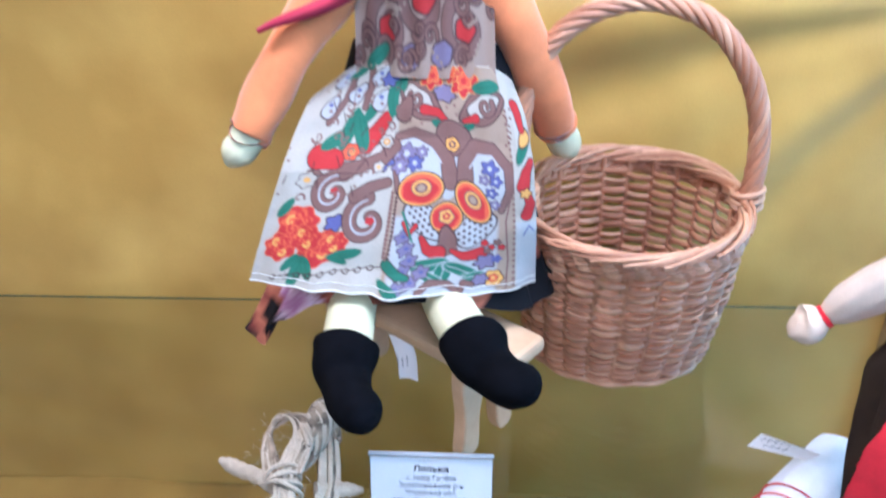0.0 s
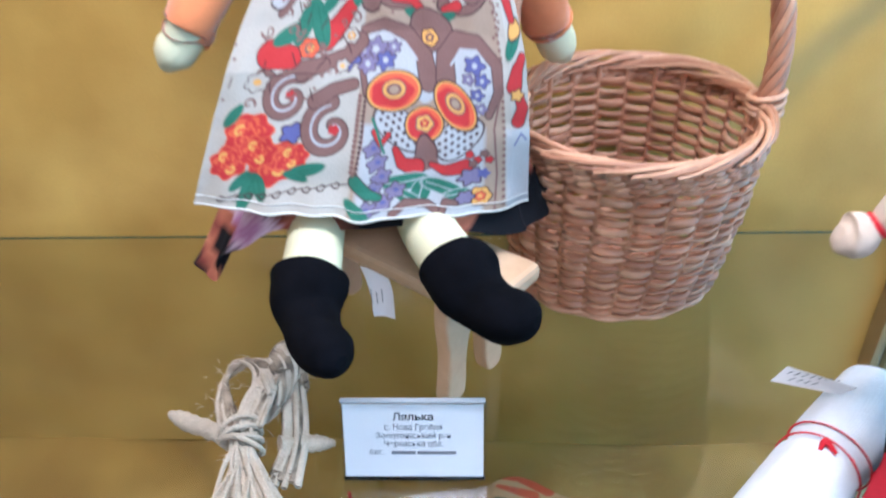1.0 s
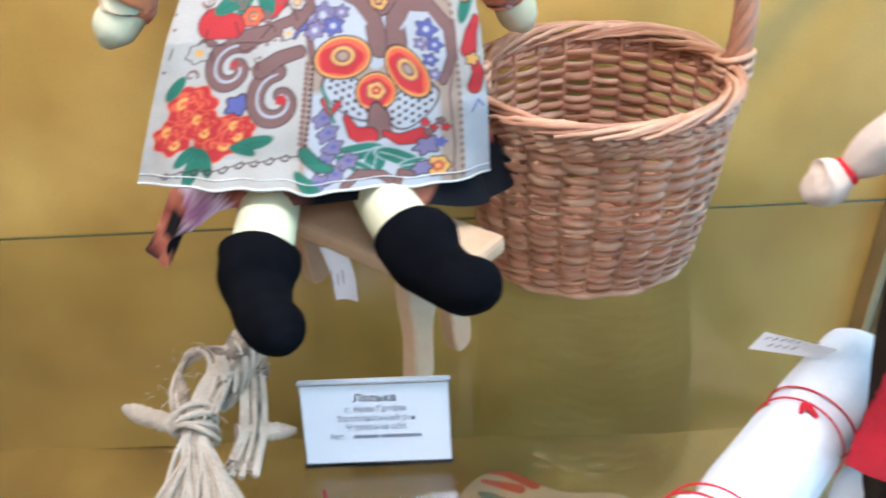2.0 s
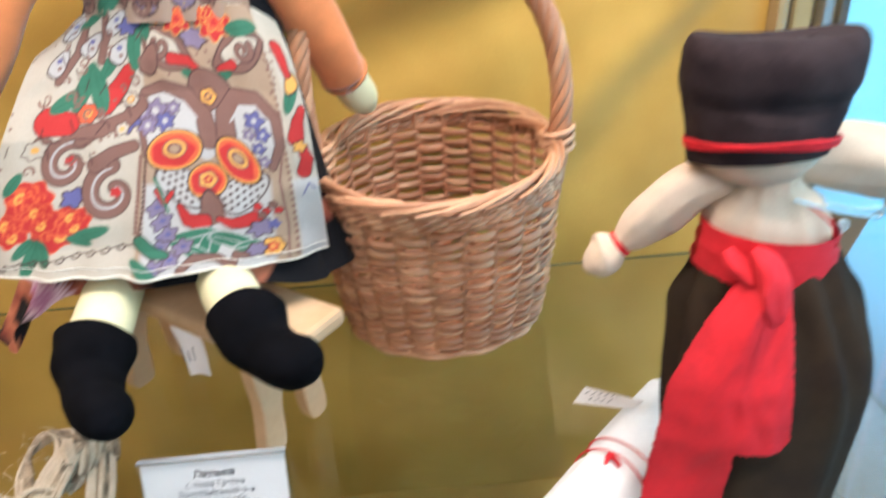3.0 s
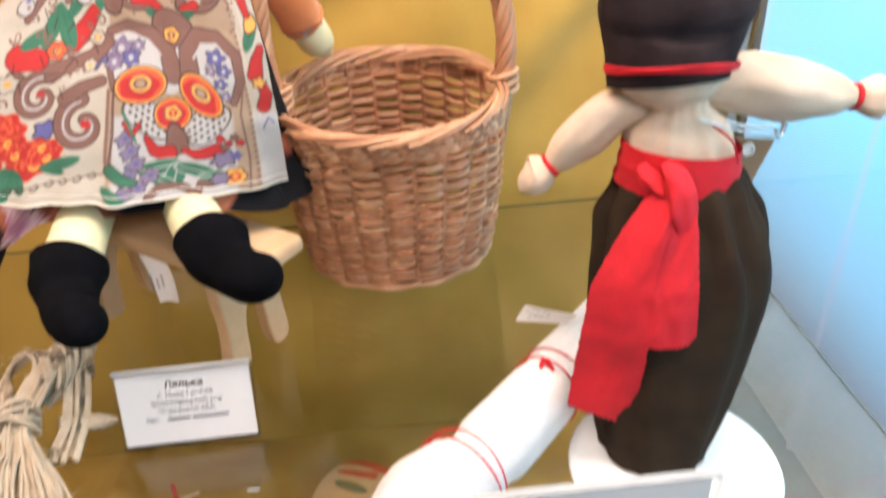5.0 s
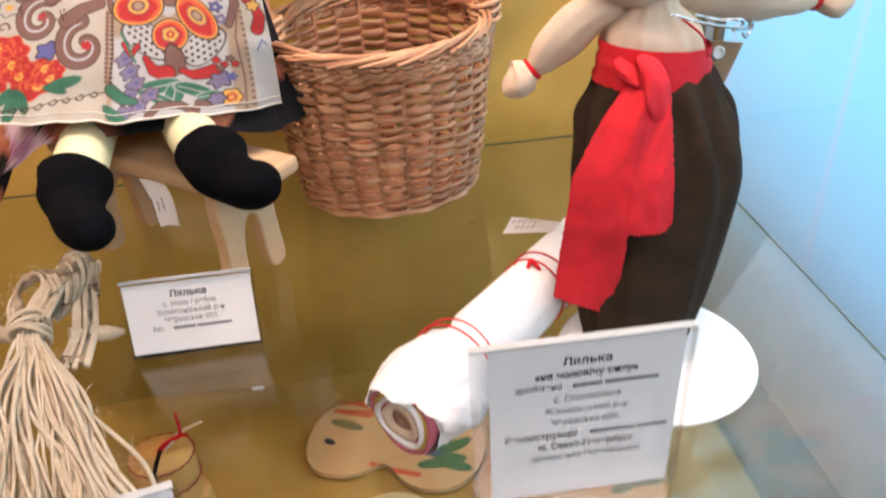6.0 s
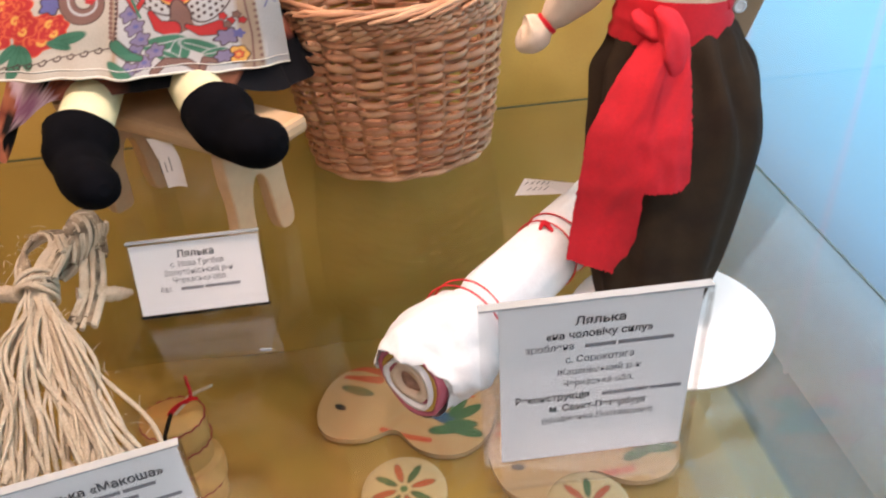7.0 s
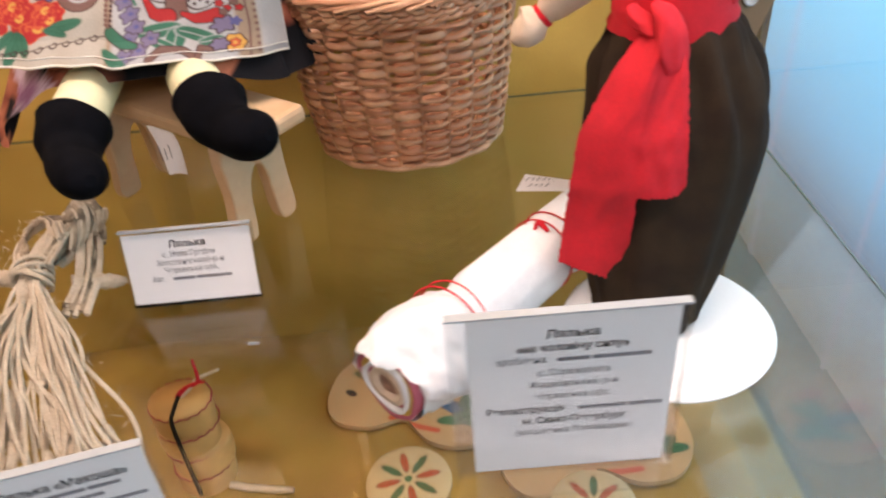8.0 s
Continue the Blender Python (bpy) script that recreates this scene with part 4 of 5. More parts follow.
lettering(pp, m, "Авт.", 0.0058, -0.0245, 0.0186, False, INK_PALE, 0.009)
bars(pp, m, 0.0065, 0.0190, (0.0155, 0.025), 0.0021, INK_SOFT)

m = pose(0.2270, 0.5, 0.0, 0, 0, -1.0)
cd, pp = card(m, 0.103, 0.112, "large white printed label card in a clear acrylic stand", over=0.004, foot=0.018, side=0.006)
y0 = 0.112
for text, size, y, bold, wd in (("Лялька", 0.0074, 0.1000, True, 0.026), ("«на чоловічу силу»", 0.0066, 0.0915, True, 0.055), ("зроблена", 0.0066, 0.0838, False, 0.025)):
    lettering(pp, m, text, size, 0.0 if wd != 0.025 else -0.0255, y, bold, INK if bold else INK_PALE, wd)
bars(pp, m, 0.016, 0.0840, (0.016, 0.029), 0.0022, INK_SOFT)
for text, size, y, wd in (("с. Сорокотяга", 0.0064, 0.0745, 0.036), ("Жашківський р-н", 0.0064, 0.0660, 0.045), ("Черкаська обл.", 0.0064, 0.0575, 0.038)):
    lettering(pp, m, text, size, 0.001, y, False, INK_PALE, wd)
lettering(pp, m, "Реконструкція", 0.0068, -0.0235, 0.0478, True, INK, 0.040)
bars(pp, m, 0.0255, 0.0480, (0.025, 0.017), 0.0023, INK_SOFT)
lettering(pp, m, "м. Санкт-Петербург", 0.0068, 0.002, 0.0392, True, INK, 0.054)
lettering(pp, m, "(уродженка Полтавщини)", 0.0062, 0.002, 0.0310, False, INK_PALE, 0.062)

m = pose(-0.034, 0.479, 0.0, 0, 0, 12.0)
cd, pp = card(m, 0.090, 0.062, "white printed label card standing before the twine doll", over=0.0015, foot=0.006)
lettering(pp, m, "Лялька «Макоша»", 0.0080, 0.004, 0.0490, True, INK, 0.062)
bars(pp, m, 0.006, 0.0430, (0.030, 0.016), 0.0021, INK_SOFT)
bars(pp, m, 0.004, 0.0370, (0.016, 0.014), 0.0021, INK_SOFT)
bars(pp, m, 0.018, 0.0305, (0.020, 0.022), 0.0021, INK_SOFT)


# ---- the standing linen doll ----


def standing_doll():
    """A knotted linen doll with a dark wool cap, scarlet sash and brown skirt, one mesh."""
    sh = Shape()

    def ring(cx, cy, z, rx, ry, n=72, gather=0.0, ph=0.0):
        out = []
        for k in range(n):
            a = 2 * math.pi * k / n
            f = 1 + gather * (1.4 * noise.noise(Vector((3.2 * math.cos(a), 3.2 * math.sin(a), ph * 2.0))) + math.sin(9 * a + ph) + 0.6 * math.sin(15 * a + 2 * ph) + 0.4 * math.sin(4 * a))
            out.append((cx + rx * math.cos(a) * f, cy + ry * math.sin(a) * f, z))
        return out

    prof = [(0.190, 0.034, 0.030), (0.184, 0.0385, 0.034), (0.174, 0.0415, 0.038), (0.158, 0.0490, 0.044), (0.135, 0.0540, 0.048), (0.108, 0.0545, 0.048), (0.080, 0.0510, 0.046), (0.052, 0.0460, 0.043), (0.028, 0.0405, 0.039), (0.012, 0.0360, 0.036), (0.0045, 0.032, 0.032), (0.004, 0.005, 0.005)]
    rows = []
    c = spline(prof, 5)
    for z, rx, ry in c:
        t = z / 0.19
        gather = 0.040 * math.exp(-(((t - 0.82) / 0.20) ** 2)) + 0.026 + 0.006 * math.sin(t * 9)
        rows.append(ring(0.303 + 0.0165 * min(1.0, t * 1.6), 0.622 + 0.048 * t, z, rx, ry, gather=gather, ph=1.5 * t + 0.3 * math.sin(t * 7)))
    sh.grid(rows, 0, close=True)
    # sash band, its torn edge
    rows = []
    for i in range(8):
        z = 0.179 + 0.027 * i / 7
        rows.append([(x, y, zz + (0.0012 * noise.noise(Vector((k * 0.9, 3.0, 0))) if i == 0 else 0) + 0.004 * math.cos(2 * math.pi * k / 72 + 2.6)) for k, (x, y, zz) in enumerate(ring(0.3175, 0.670, z, 0.0385 - 0.0035 * i / 7 + 0.0012 * math.sin(i * 2.2), 0.0345 - 0.003 * i / 7, gather=0.006, ph=i))])
    sh.grid(rows, 1, close=True)

    # hanging end of the sash: one torn strip, cut shorter along its inner half
    left = ((0, 0.288, 0.637, 0.192), (0.12, 0.2715, 0.632, 0.172), (0.35, 0.2530, 0.626, 0.140), (0.6, 0.2480, 0.620, 0.106), (0.8, 0.2455, 0.621, 0.078), (1, 0.2420, 0.620, 0.052))
    right = ((0, 0.311, 0.634, 0.192), (0.12, 0.3125, 0.624, 0.172), (0.35, 0.3125, 0.611, 0.140), (0.6, 0.3130, 0.603, 0.106), (0.8, 0.3130, 0.604, 0.074), (1, 0.3100, 0.606, 0.030))

    def cloth(u, t):
        q = Vector(along(t, left)).lerp(Vector(along(t, right)), u)
        bow = -0.009 * math.sin(math.pi * u) * (1 - 0.55 * t)
        crease = 0.0034 * noise.noise(Vector((u * 2.4 + t * 1.5, t * 2.0, 1.0))) + 0.0030 * math.sin(u * 11 + t * 2) * math.exp(-t * 5) + 0.0010 * noise.noise(Vector((u * 9, t * 12, 3.0)))
        return q + Vector((0, bow + crease - 0.002, 0))

    for u0, u1, end in ((0.0, 0.565, 1.0), (0.55, 1.0, 0.605)):
        for th, fl in ((0.0, False), (0.0012, True)):
            rows = []
            for i in range(51):
                row = []
                for k in range(31):
                    u, t = u0 + (u1 - u0) * k / 30, end * i / 50
                    q = cloth(u, t)
                    free = (k == 0 and u0 == 0) or (k == 30 and u1 == 1) or (k == 30 and t > 0.6)
                    fray = 0.0011 * noise.noise(Vector((t * 60, u * 3 + 7, 1.0))) if free else 0.0
                    torn = 0.0017 * noise.noise(Vector((u * 40, 2.0, 1.0))) + 0.0008 * noise.noise(Vector((u * 120, 5.0, 1.0))) if i == 50 else 0.0
                    row.append((q.x + fray, q.y + th - (0.0004 if u0 else 0.0), q.z + torn))
                rows.append(row)
            sh.grid(rows, 1, flip=not fl)
    # flat knot: a loop drawn through the band
    smooth_tube(sh, [(0.296, 0.640, 0.207, 0.004), (0.300, 0.634, 0.203, 0.0085), (0.3025, 0.629, 0.195, 0.0105), (0.3045, 0.626, 0.185, 0.0105), (0.3055, 0.6245, 0.175, 0.0085), (0.306, 0.626, 0.168, 0.004)], 8, 26, 1, 0.5, wave=lambda t, a: 0.30 * noise.noise(Vector((1.8 * math.cos(a), 1.8 * math.sin(a), t * 4))))
    smooth_tube(sh, [(0.284, 0.645, 0.205, 0.004), (0.288, 0.640, 0.199, 0.0065), (0.295, 0.635, 0.194, 0.0070), (0.300, 0.632, 0.189, 0.004)], 8, 22, 1, 0.6, wave=lambda t, a: 0.32 * noise.noise(Vector((2.0 * math.cos(a), 2.0 * math.sin(a), 6 + t * 4))))
    # linen chest with fine gathers, neck, head
    rows = []
    for z, rx, ry in spline([(0.192, 0.0335, 0.029), (0.203, 0.0335, 0.030), (0.214, 0.0300, 0.028), (0.222, 0.0220, 0.021), (0.228, 0.0165, 0.016), (0.234, 0.017, 0.016)], 5):
        rows.append([(x, y, zz) for x, y, zz in ring(0.3185 - 0.004 * (z - 0.19) / 0.04, 0.674, z, rx, ry, n=110, gather=0.020, ph=1.0)])
    sh.grid(rows, 2, close=True)
    rows = []
    for i in range(15):
        a = -math.pi / 2 + math.pi * i / 14
        rows.append(ring(0.3075, 0.676, 0.2515 + 0.025 * math.sin(a), 0.0325 * math.cos(a) + 1e-4, 0.028 * math.cos(a) + 1e-4, n=40, gather=0.006))
    sh.grid(rows, 2, close=True)
    # arms: stuffed, tied at the wrist, with a puff of cloth for the fist
    crease = lambda t, a: 0.05 * math.sin(3 * a + t * 5) + 0.04 * math.sin(9 * a - t * 3) * abs(2 * t - 1) + 0.05 * noise.noise(Vector((math.cos(a) * 4, math.sin(a) * 4, t * 3))) + 0.12 * noise.noise(Vector((math.cos(a) * 1.6, math.sin(a) * 1.6, t * 9)))
    smooth_tube(sh, [(0.304, 0.682, 0.232, 0.010), (0.287, 0.682, 0.2270, 0.0120), (0.270, 0.684, 0.2170, 0.0138), (0.256, 0.687, 0.2025, 0.0128), (0.2480, 0.689, 0.1920, 0.0092), (0.2435, 0.690, 0.1870, 0.0064), (0.2395, 0.690, 0.1845, 0.0100), (0.2340, 0.690, 0.1815, 0.0125), (0.2285, 0.690, 0.1810, 0.0115), (0.2250, 0.690, 0.1825, 0.004)], 6, 28, 2, wave=crease)
    smooth_tube(sh, [(0.318, 0.682, 0.236, 0.011), (0.340, 0.682, 0.2360, 0.0150), (0.362, 0.682, 0.2325, 0.0185), (0.388, 0.682, 0.2270, 0.0182), (0.410, 0.682, 0.2225, 0.0138), (0.424, 0.682, 0.2200, 0.0085), (0.4285, 0.682, 0.2195, 0.0068), (0.434, 0.682, 0.2190, 0.0100), (0.443, 0.682, 0.2180, 0.0130), (0.452, 0.682, 0.2175, 0.008)], 6, 28, 2, wave=crease)
    for c0, d, r in (((0.2428, 0.690, 0.1872), (0.75, 0.0, 0.62), 0.0072), ((0.4285, 0.682, 0.2195), (1.0, 0.0, -0.2), 0.0078)):
        dv = Vector(d).normalized()
        s1 = Vector((0, 1, 0))
        s2 = dv.cross(s1)
        for j in (-0.5, 0.5):
            sh.tube([Vector(c0) + dv * (j * 0.0014) + s1 * r * math.cos(a) + s2 * r * math.sin(a) for a in [2 * math.pi * k / 24 for k in range(25)]], 0.0010, 6, 1, cap=False)
    # wool cap, wider at its folded top, bound with a red cord
    rows = []
    for t, rx, ry in spline([(0.0, 0.0352, 0.0305), (0.10, 0.0362, 0.0315), (0.28, 0.0385, 0.0322), (0.44, 0.0412, 0.0312), (0.50, 0.0424, 0.0300), (0.57, 0.0440, 0.0300), (0.68, 0.0456, 0.0305), (0.86, 0.0458, 0.0285), (0.96, 0.0445, 0.0225), (1.0, 0.0420, 0.0160), (0.985, 0.036, 0.010), (0.96, 0.02, 0.003)], 5):
        z = 0.2425 + 0.0640 * t
        rr = []
        for k, (x, y, zz) in enumerate(ring(0.3060, 0.674, z, rx * 0.97, ry, n=72, gather=0.006, ph=t * 3)):
            a = 2 * math.pi * k / 72
            dip = -0.0055 * t * (1 - math.cos(2 * a)) * 0.5 * (0.6 + 0.4 * math.sin(a))
            dent = 0.0028 * math.exp(-(((t - 0.53) / 0.09) ** 2)) * max(0, -math.sin(a)) ** 2 + 0.0012 * noise.noise(Vector((a * 2, t * 6, 3.3)))
            tip = 0.27 * (0.674 - y) * max(0.0, 1 - 1.6 * t)
            rr.append((x + 0.002 * t, y + dent, zz + dip + tip + 0.0025 * math.cos(a) * (1 - 2 * t) * 0.5))
        rows.append(rr)
    sh.grid(rows, 3, close=True)
    for j in range(3):
        rg = ring(0.3070, 0.6738, 0.2500 + 0.0013 * j, 0.0366 + 0.0003 * j, 0.0330 + 0.0002 * j, n=60)
        sh.tube([(x, y, z - 0.03 * (x - 0.307) + 0.27 * (0.6738 - y) + 0.0006 * math.sin(i * 0.35 + j * 2)) for i, (x, y, z) in enumerate(rg + rg[:1])], 0.0010, 6, 1, cap=False)
    # red thread across the chest
    smooth_tube(sh, [(0.325, 0.652, 0.224, 0.0008), (0.338, 0.648, 0.213, 0.0008), (0.343, 0.647, 0.200, 0.0008)], 6, 6, 1)
    ob = sh.make("linen_doll", [BROWN, SCARLET, LINEN, PLUM], (0.305, 0.622, 0.004))
    return tagged(ob, "faceless linen doll with dark wool cap, scarlet sash, brown skirt", "doll")


standing_doll()

plate = thing("white_disc", (0.312, 0.604, 0), "thin round white plastic disc under the linen doll", "disc")
rows = []
for r, z in ((0.0005, 0.0034), (0.062, 0.0034), (0.0675, 0.0030), (0.069, 0.0018), (0.0685, 0.0006), (0.0675, 0.0003)):
    rows.append([(0.312 + r * math.cos(2 * math.pi * k / 72), 0.604 + r * math.sin(2 * math.pi * k / 72), z) for k in range(72)])
part("disc", Shape().grid(rows, 0, close=True), [PLATE], plate)

pin = thing("safety_pin", (0.35, 0.655, 0.205), "bright steel safety pin through the doll's neck", "pin")
sh = Shape()
smooth_tube(sh, [(0.316, 0.648, 0.2285, 0.0008), (0.335, 0.644, 0.2225, 0.0009), (0.354, 0.642, 0.2185, 0.0009), (0.3585, 0.642, 0.2185, 0.0010), (0.3600, 0.642, 0.2210, 0.0010), (0.3570, 0.642, 0.2230, 0.0010), (0.345, 0.643, 0.2235, 0.0008), (0.330, 0.645, 0.2275, 0.0007)], 7, 8)
part("wire", sh, [STEEL], pin)
sh = Shape()
smooth_tube(sh, [(0.3585, 0.650, 0.214, 0.0010), (0.374, 0.662, 0.210, 0.0010), (0.381, 0.672, 0.212, 0.0011), (0.384, 0.674, 0.207, 0.0011), (0.380, 0.672, 0.201, 0.0011), (0.376, 0.670, 0.204, 0.0010)], 6, 8)
part("loop", sh, [STEEL], pin)

kt = thing("card_tag", (0.378, 0.69, 0.14), "brown card tag with a punched hole, hung behind the linen doll", "tag")
bm_pts = [(0.352, 0.691, 0.196), (0.3905, 0.694, 0.189), (0.3755, 0.694, 0.146), (0.356, 0.691, 0.142)]
sh = Shape()
k0 = len(sh.v)
sh.v += bm_pts + [(x, y + 0.0012, z) for x, y, z in bm_pts]
for f in ((0, 3, 2, 1), (4, 5, 6, 7), (0, 1, 5, 4), (1, 2, 6, 5), (2, 3, 7, 6), (3, 0, 4, 7)):
    sh.f.append(f)
    sh.m.append(0)
part("card", sh, [KRAFT], kt, smooth=False)
part("eyelet", Shape().tube([(0.3715 + 0.0035 * math.cos(2 * math.pi * k / 20), 0.6905, 0.1855 + 0.0035 * math.sin(2 * math.pi * k / 20)) for k in range(21)], 0.0012, 6, cap=False).tube([(0.3715, 0.6925, 0.1855), (0.3715, 0.6905, 0.1855)], 0.0034, 16), [PLATE], kt, "pale reinforced punched hole")


# ---- the swaddled cloth roll ----


def cloth_roll():
    A, B = Vector((0.131, 0.549, 0.0285)), Vector((0.300, 0.724, 0.027))
    d = (B - A).normalized()
    sd = Vector((d.y, -d.x, 0)).normalized()
    up = Vector((0, 0, 1))
    L = (B - A).length
    rl = thing("cloth_roll", (A.x, A.y, 0), "white cotton roll bound with red thread, cloth scraps inside", "cloth roll")

    def rad(t):
        return 0.0255 + 0.0030 * math.exp(-(((t - 0.10) / 0.12) ** 2)) - 0.0035 * math.exp(-(((t - 0.30) / 0.035) ** 2)) - 0.0030 * math.exp(-(((t - 0.66) / 0.03) ** 2)) - 0.004 * max(0, t - 0.75)

    rows = []
    for i in range(91):
        t = i / 90
        row = []
        for k in range(64):
            a = 2 * math.pi * k / 64
            r = rad(t) * (1 + 0.018 * math.sin(5 * a + t * 8) + 0.012 * math.sin(11 * a - t * 5))
            p = A + d * (L * t) + sd * (r * math.cos(a)) + up * (r * math.sin(a))
            row.append((p.x, p.y, max(p.z, 0.0006)))
        rows.append(row)
    sh = Shape().grid(rows, 0, close=True)
    rows = []
    for i in range(5):
        r = rad(1.0) * (1 - i / 4) + 1e-4
        rows.append([tuple(B + d * (0.004 * i / 4) + sd * (r * math.cos(2 * math.pi * k / 64)) + up * (r * math.sin(2 * math.pi * k / 64))) for k in range(64)])
    sh.grid(rows, 0, close=True)
    part("wrapping", sh, [WHITE], rl)
    for nm, r0, r1, mt, push in (("pink_layer", 0.0215, 0.0245, PINK, 0.003), ("yellow_layer", 0.0185, 0.0212, YELLOW, 0.002), ("white_layer", 0.0160, 0.0182, WHITE, 0.005), ("pink_layer", 0.0142, 0.0157, PINK, 0.002), ("linen_layer", 0.0085, 0.0138, LINEN, 0.004), ("linen_core", 0.0002, 0.0080, SCRAP, 0.001)):
        rows = []
        for r, off in ((r0, 0.006), (r0, -push), (r1, -push), (r1, 0.006)):
            rows.append([tuple(A + d * off + sd * (r * (1 + 0.05 * math.sin(3 * a + r * 260) + 0.10 * noise.noise(Vector((1.6 * math.cos(a), 1.6 * math.sin(a), r * 60)))) * math.cos(a)) + up * (r * (1 + 0.05 * math.sin(3 * a + r * 260) + 0.10 * noise.noise(Vector((1.6 * math.cos(a), 1.6 * math.sin(a), r * 60)))) * math.sin(a))) for a in [2 * math.pi * k / 48 for k in range(48)]])
        part(nm, Shape().grid(rows, 0, close=True), [mt], rl)
    # cloth laid over the end, with a ragged border
    for th, fl in ((0.0, False), (-0.0012, True)):
        rows = []
        for i in range(37):
            t = i / 36
            row = []
            for k in range(61):
                a = radians(-58 + 250 * k / 60)
                rag = 0.006 * noise.noise(Vector((k * 0.16, 2.0, 0.0))) + 0.0022 * noise.noise(Vector((k * 1.3, 5.0, 0.0)))
                lo = 0.001 - 0.011 * math.cos(a - 1.9) + (rag if i == 0 else rag * (1 - t) ** 3)
                s_ = lo + (0.058 - lo) * t
                puff = 0.0045 * math.sin(math.pi * min(1, t * 1.05)) + 0.0025 * math.sin(4 * a + t * 4) * (1 - 0.5 * t) + 0.0022 * noise.noise(Vector((k * 0.22, t * 7, 8.0)))
                droop = 0.006 * max(0, -s_ / 0.02)
                r = rad(max(0, s_ / L)) + 0.0018 + puff + th - droop
                p = A + d * s_ + sd * (r * math.cos(a)) + up * (r * math.sin(a))
                row.append((p.x, p.y, max(p.z, 0.0012 + th)))
            rows.append(row)
        if not fl:
            cap_rows = rows
            sh = Shape().grid(rows, 0)
        else:
            sh.grid(rows, 0, flip=True)
    part("end_cloth", sh, [WHITE], rl, "ragged white cloth folded over the end")
    for t, r_add, sl in ((0.215, 0.0058, 0.15), (0.625, 0.0012, 0.2), (0.70, 0.0010, -0.1), (0.235, 0.0050, 0.35)):
        pts = []
        for k in range(49):
            a = 2 * math.pi * k / 48
            r = rad(t) + r_add
            p = A + d * (L * t + 0.006 * sl * math.sin(a) * 4) + sd * (r * math.cos(a)) + up * (r * math.sin(a))
            pts.append((p.x, p.y, max(p.z, 0.0012)))
        part("red_thread", Shape().tube(pts, 0.00065, 6, cap=False), [SCARLET], rl)
    kp = A + d * (L * 0.62) + up * 0.027
    sh = Shape()
    smooth_tube(sh, [(kp.x - 0.004, kp.y - 0.004, kp.z - 0.001, 0.001), (kp.x, kp.y, kp.z + 0.002, 0.0022), (kp.x + 0.005, kp.y - 0.006, kp.z - 0.002, 0.0012)], 5, 8)
    part("knot", sh, [SCARLET], rl)
    # paper tag
    tg = [(0.2360, 0.724, 0.0550), (0.2680, 0.696, 0.0625), (0.2625, 0.702, 0.0510), (0.2290, 0.727, 0.0390)]
    sh = Shape()
    sh.v += tg + [(x, y, z - 0.0006) for x, y, z in tg]
    for f in ((0, 3, 2, 1), (4, 5, 6, 7), (0, 1, 5, 4), (1, 2, 6, 5), (2, 3, 7, 6), (3, 0, 4, 7)):
        sh.f.append(f)
        sh.m.append(0)
    tag = part("paper_tag", sh, [PAPER], rl, "small white paper tag with handwriting", smooth=False)
    o, ux, uy = Vector(tg[3]), Vector(tg[2]) - Vector(tg[3]), Vector(tg[0]) - Vector(tg[3])
    nn = ux.cross(uy).normalized() * 0.0012
    for row, (u0, n_) in enumerate(((0.08, 7), (0.20, 4))):
        for k in range(n_):
            u = u0 + k * 0.11
            v = 0.62 - 0.36 * row
            b = Shape()
            b.v += [tuple(o + ux * (u + a) + uy * (v + c) + nn) for a, c in ((0, 0), (0.03, 0.02), (0.075, 0.20), (0.045, 0.18))]
            b.f.append((0, 1, 2, 3))
            b.m.append(0)
            part("writing", b, [INK_PALE], tag)


cloth_roll()


# ---- the twine doll, lying ----


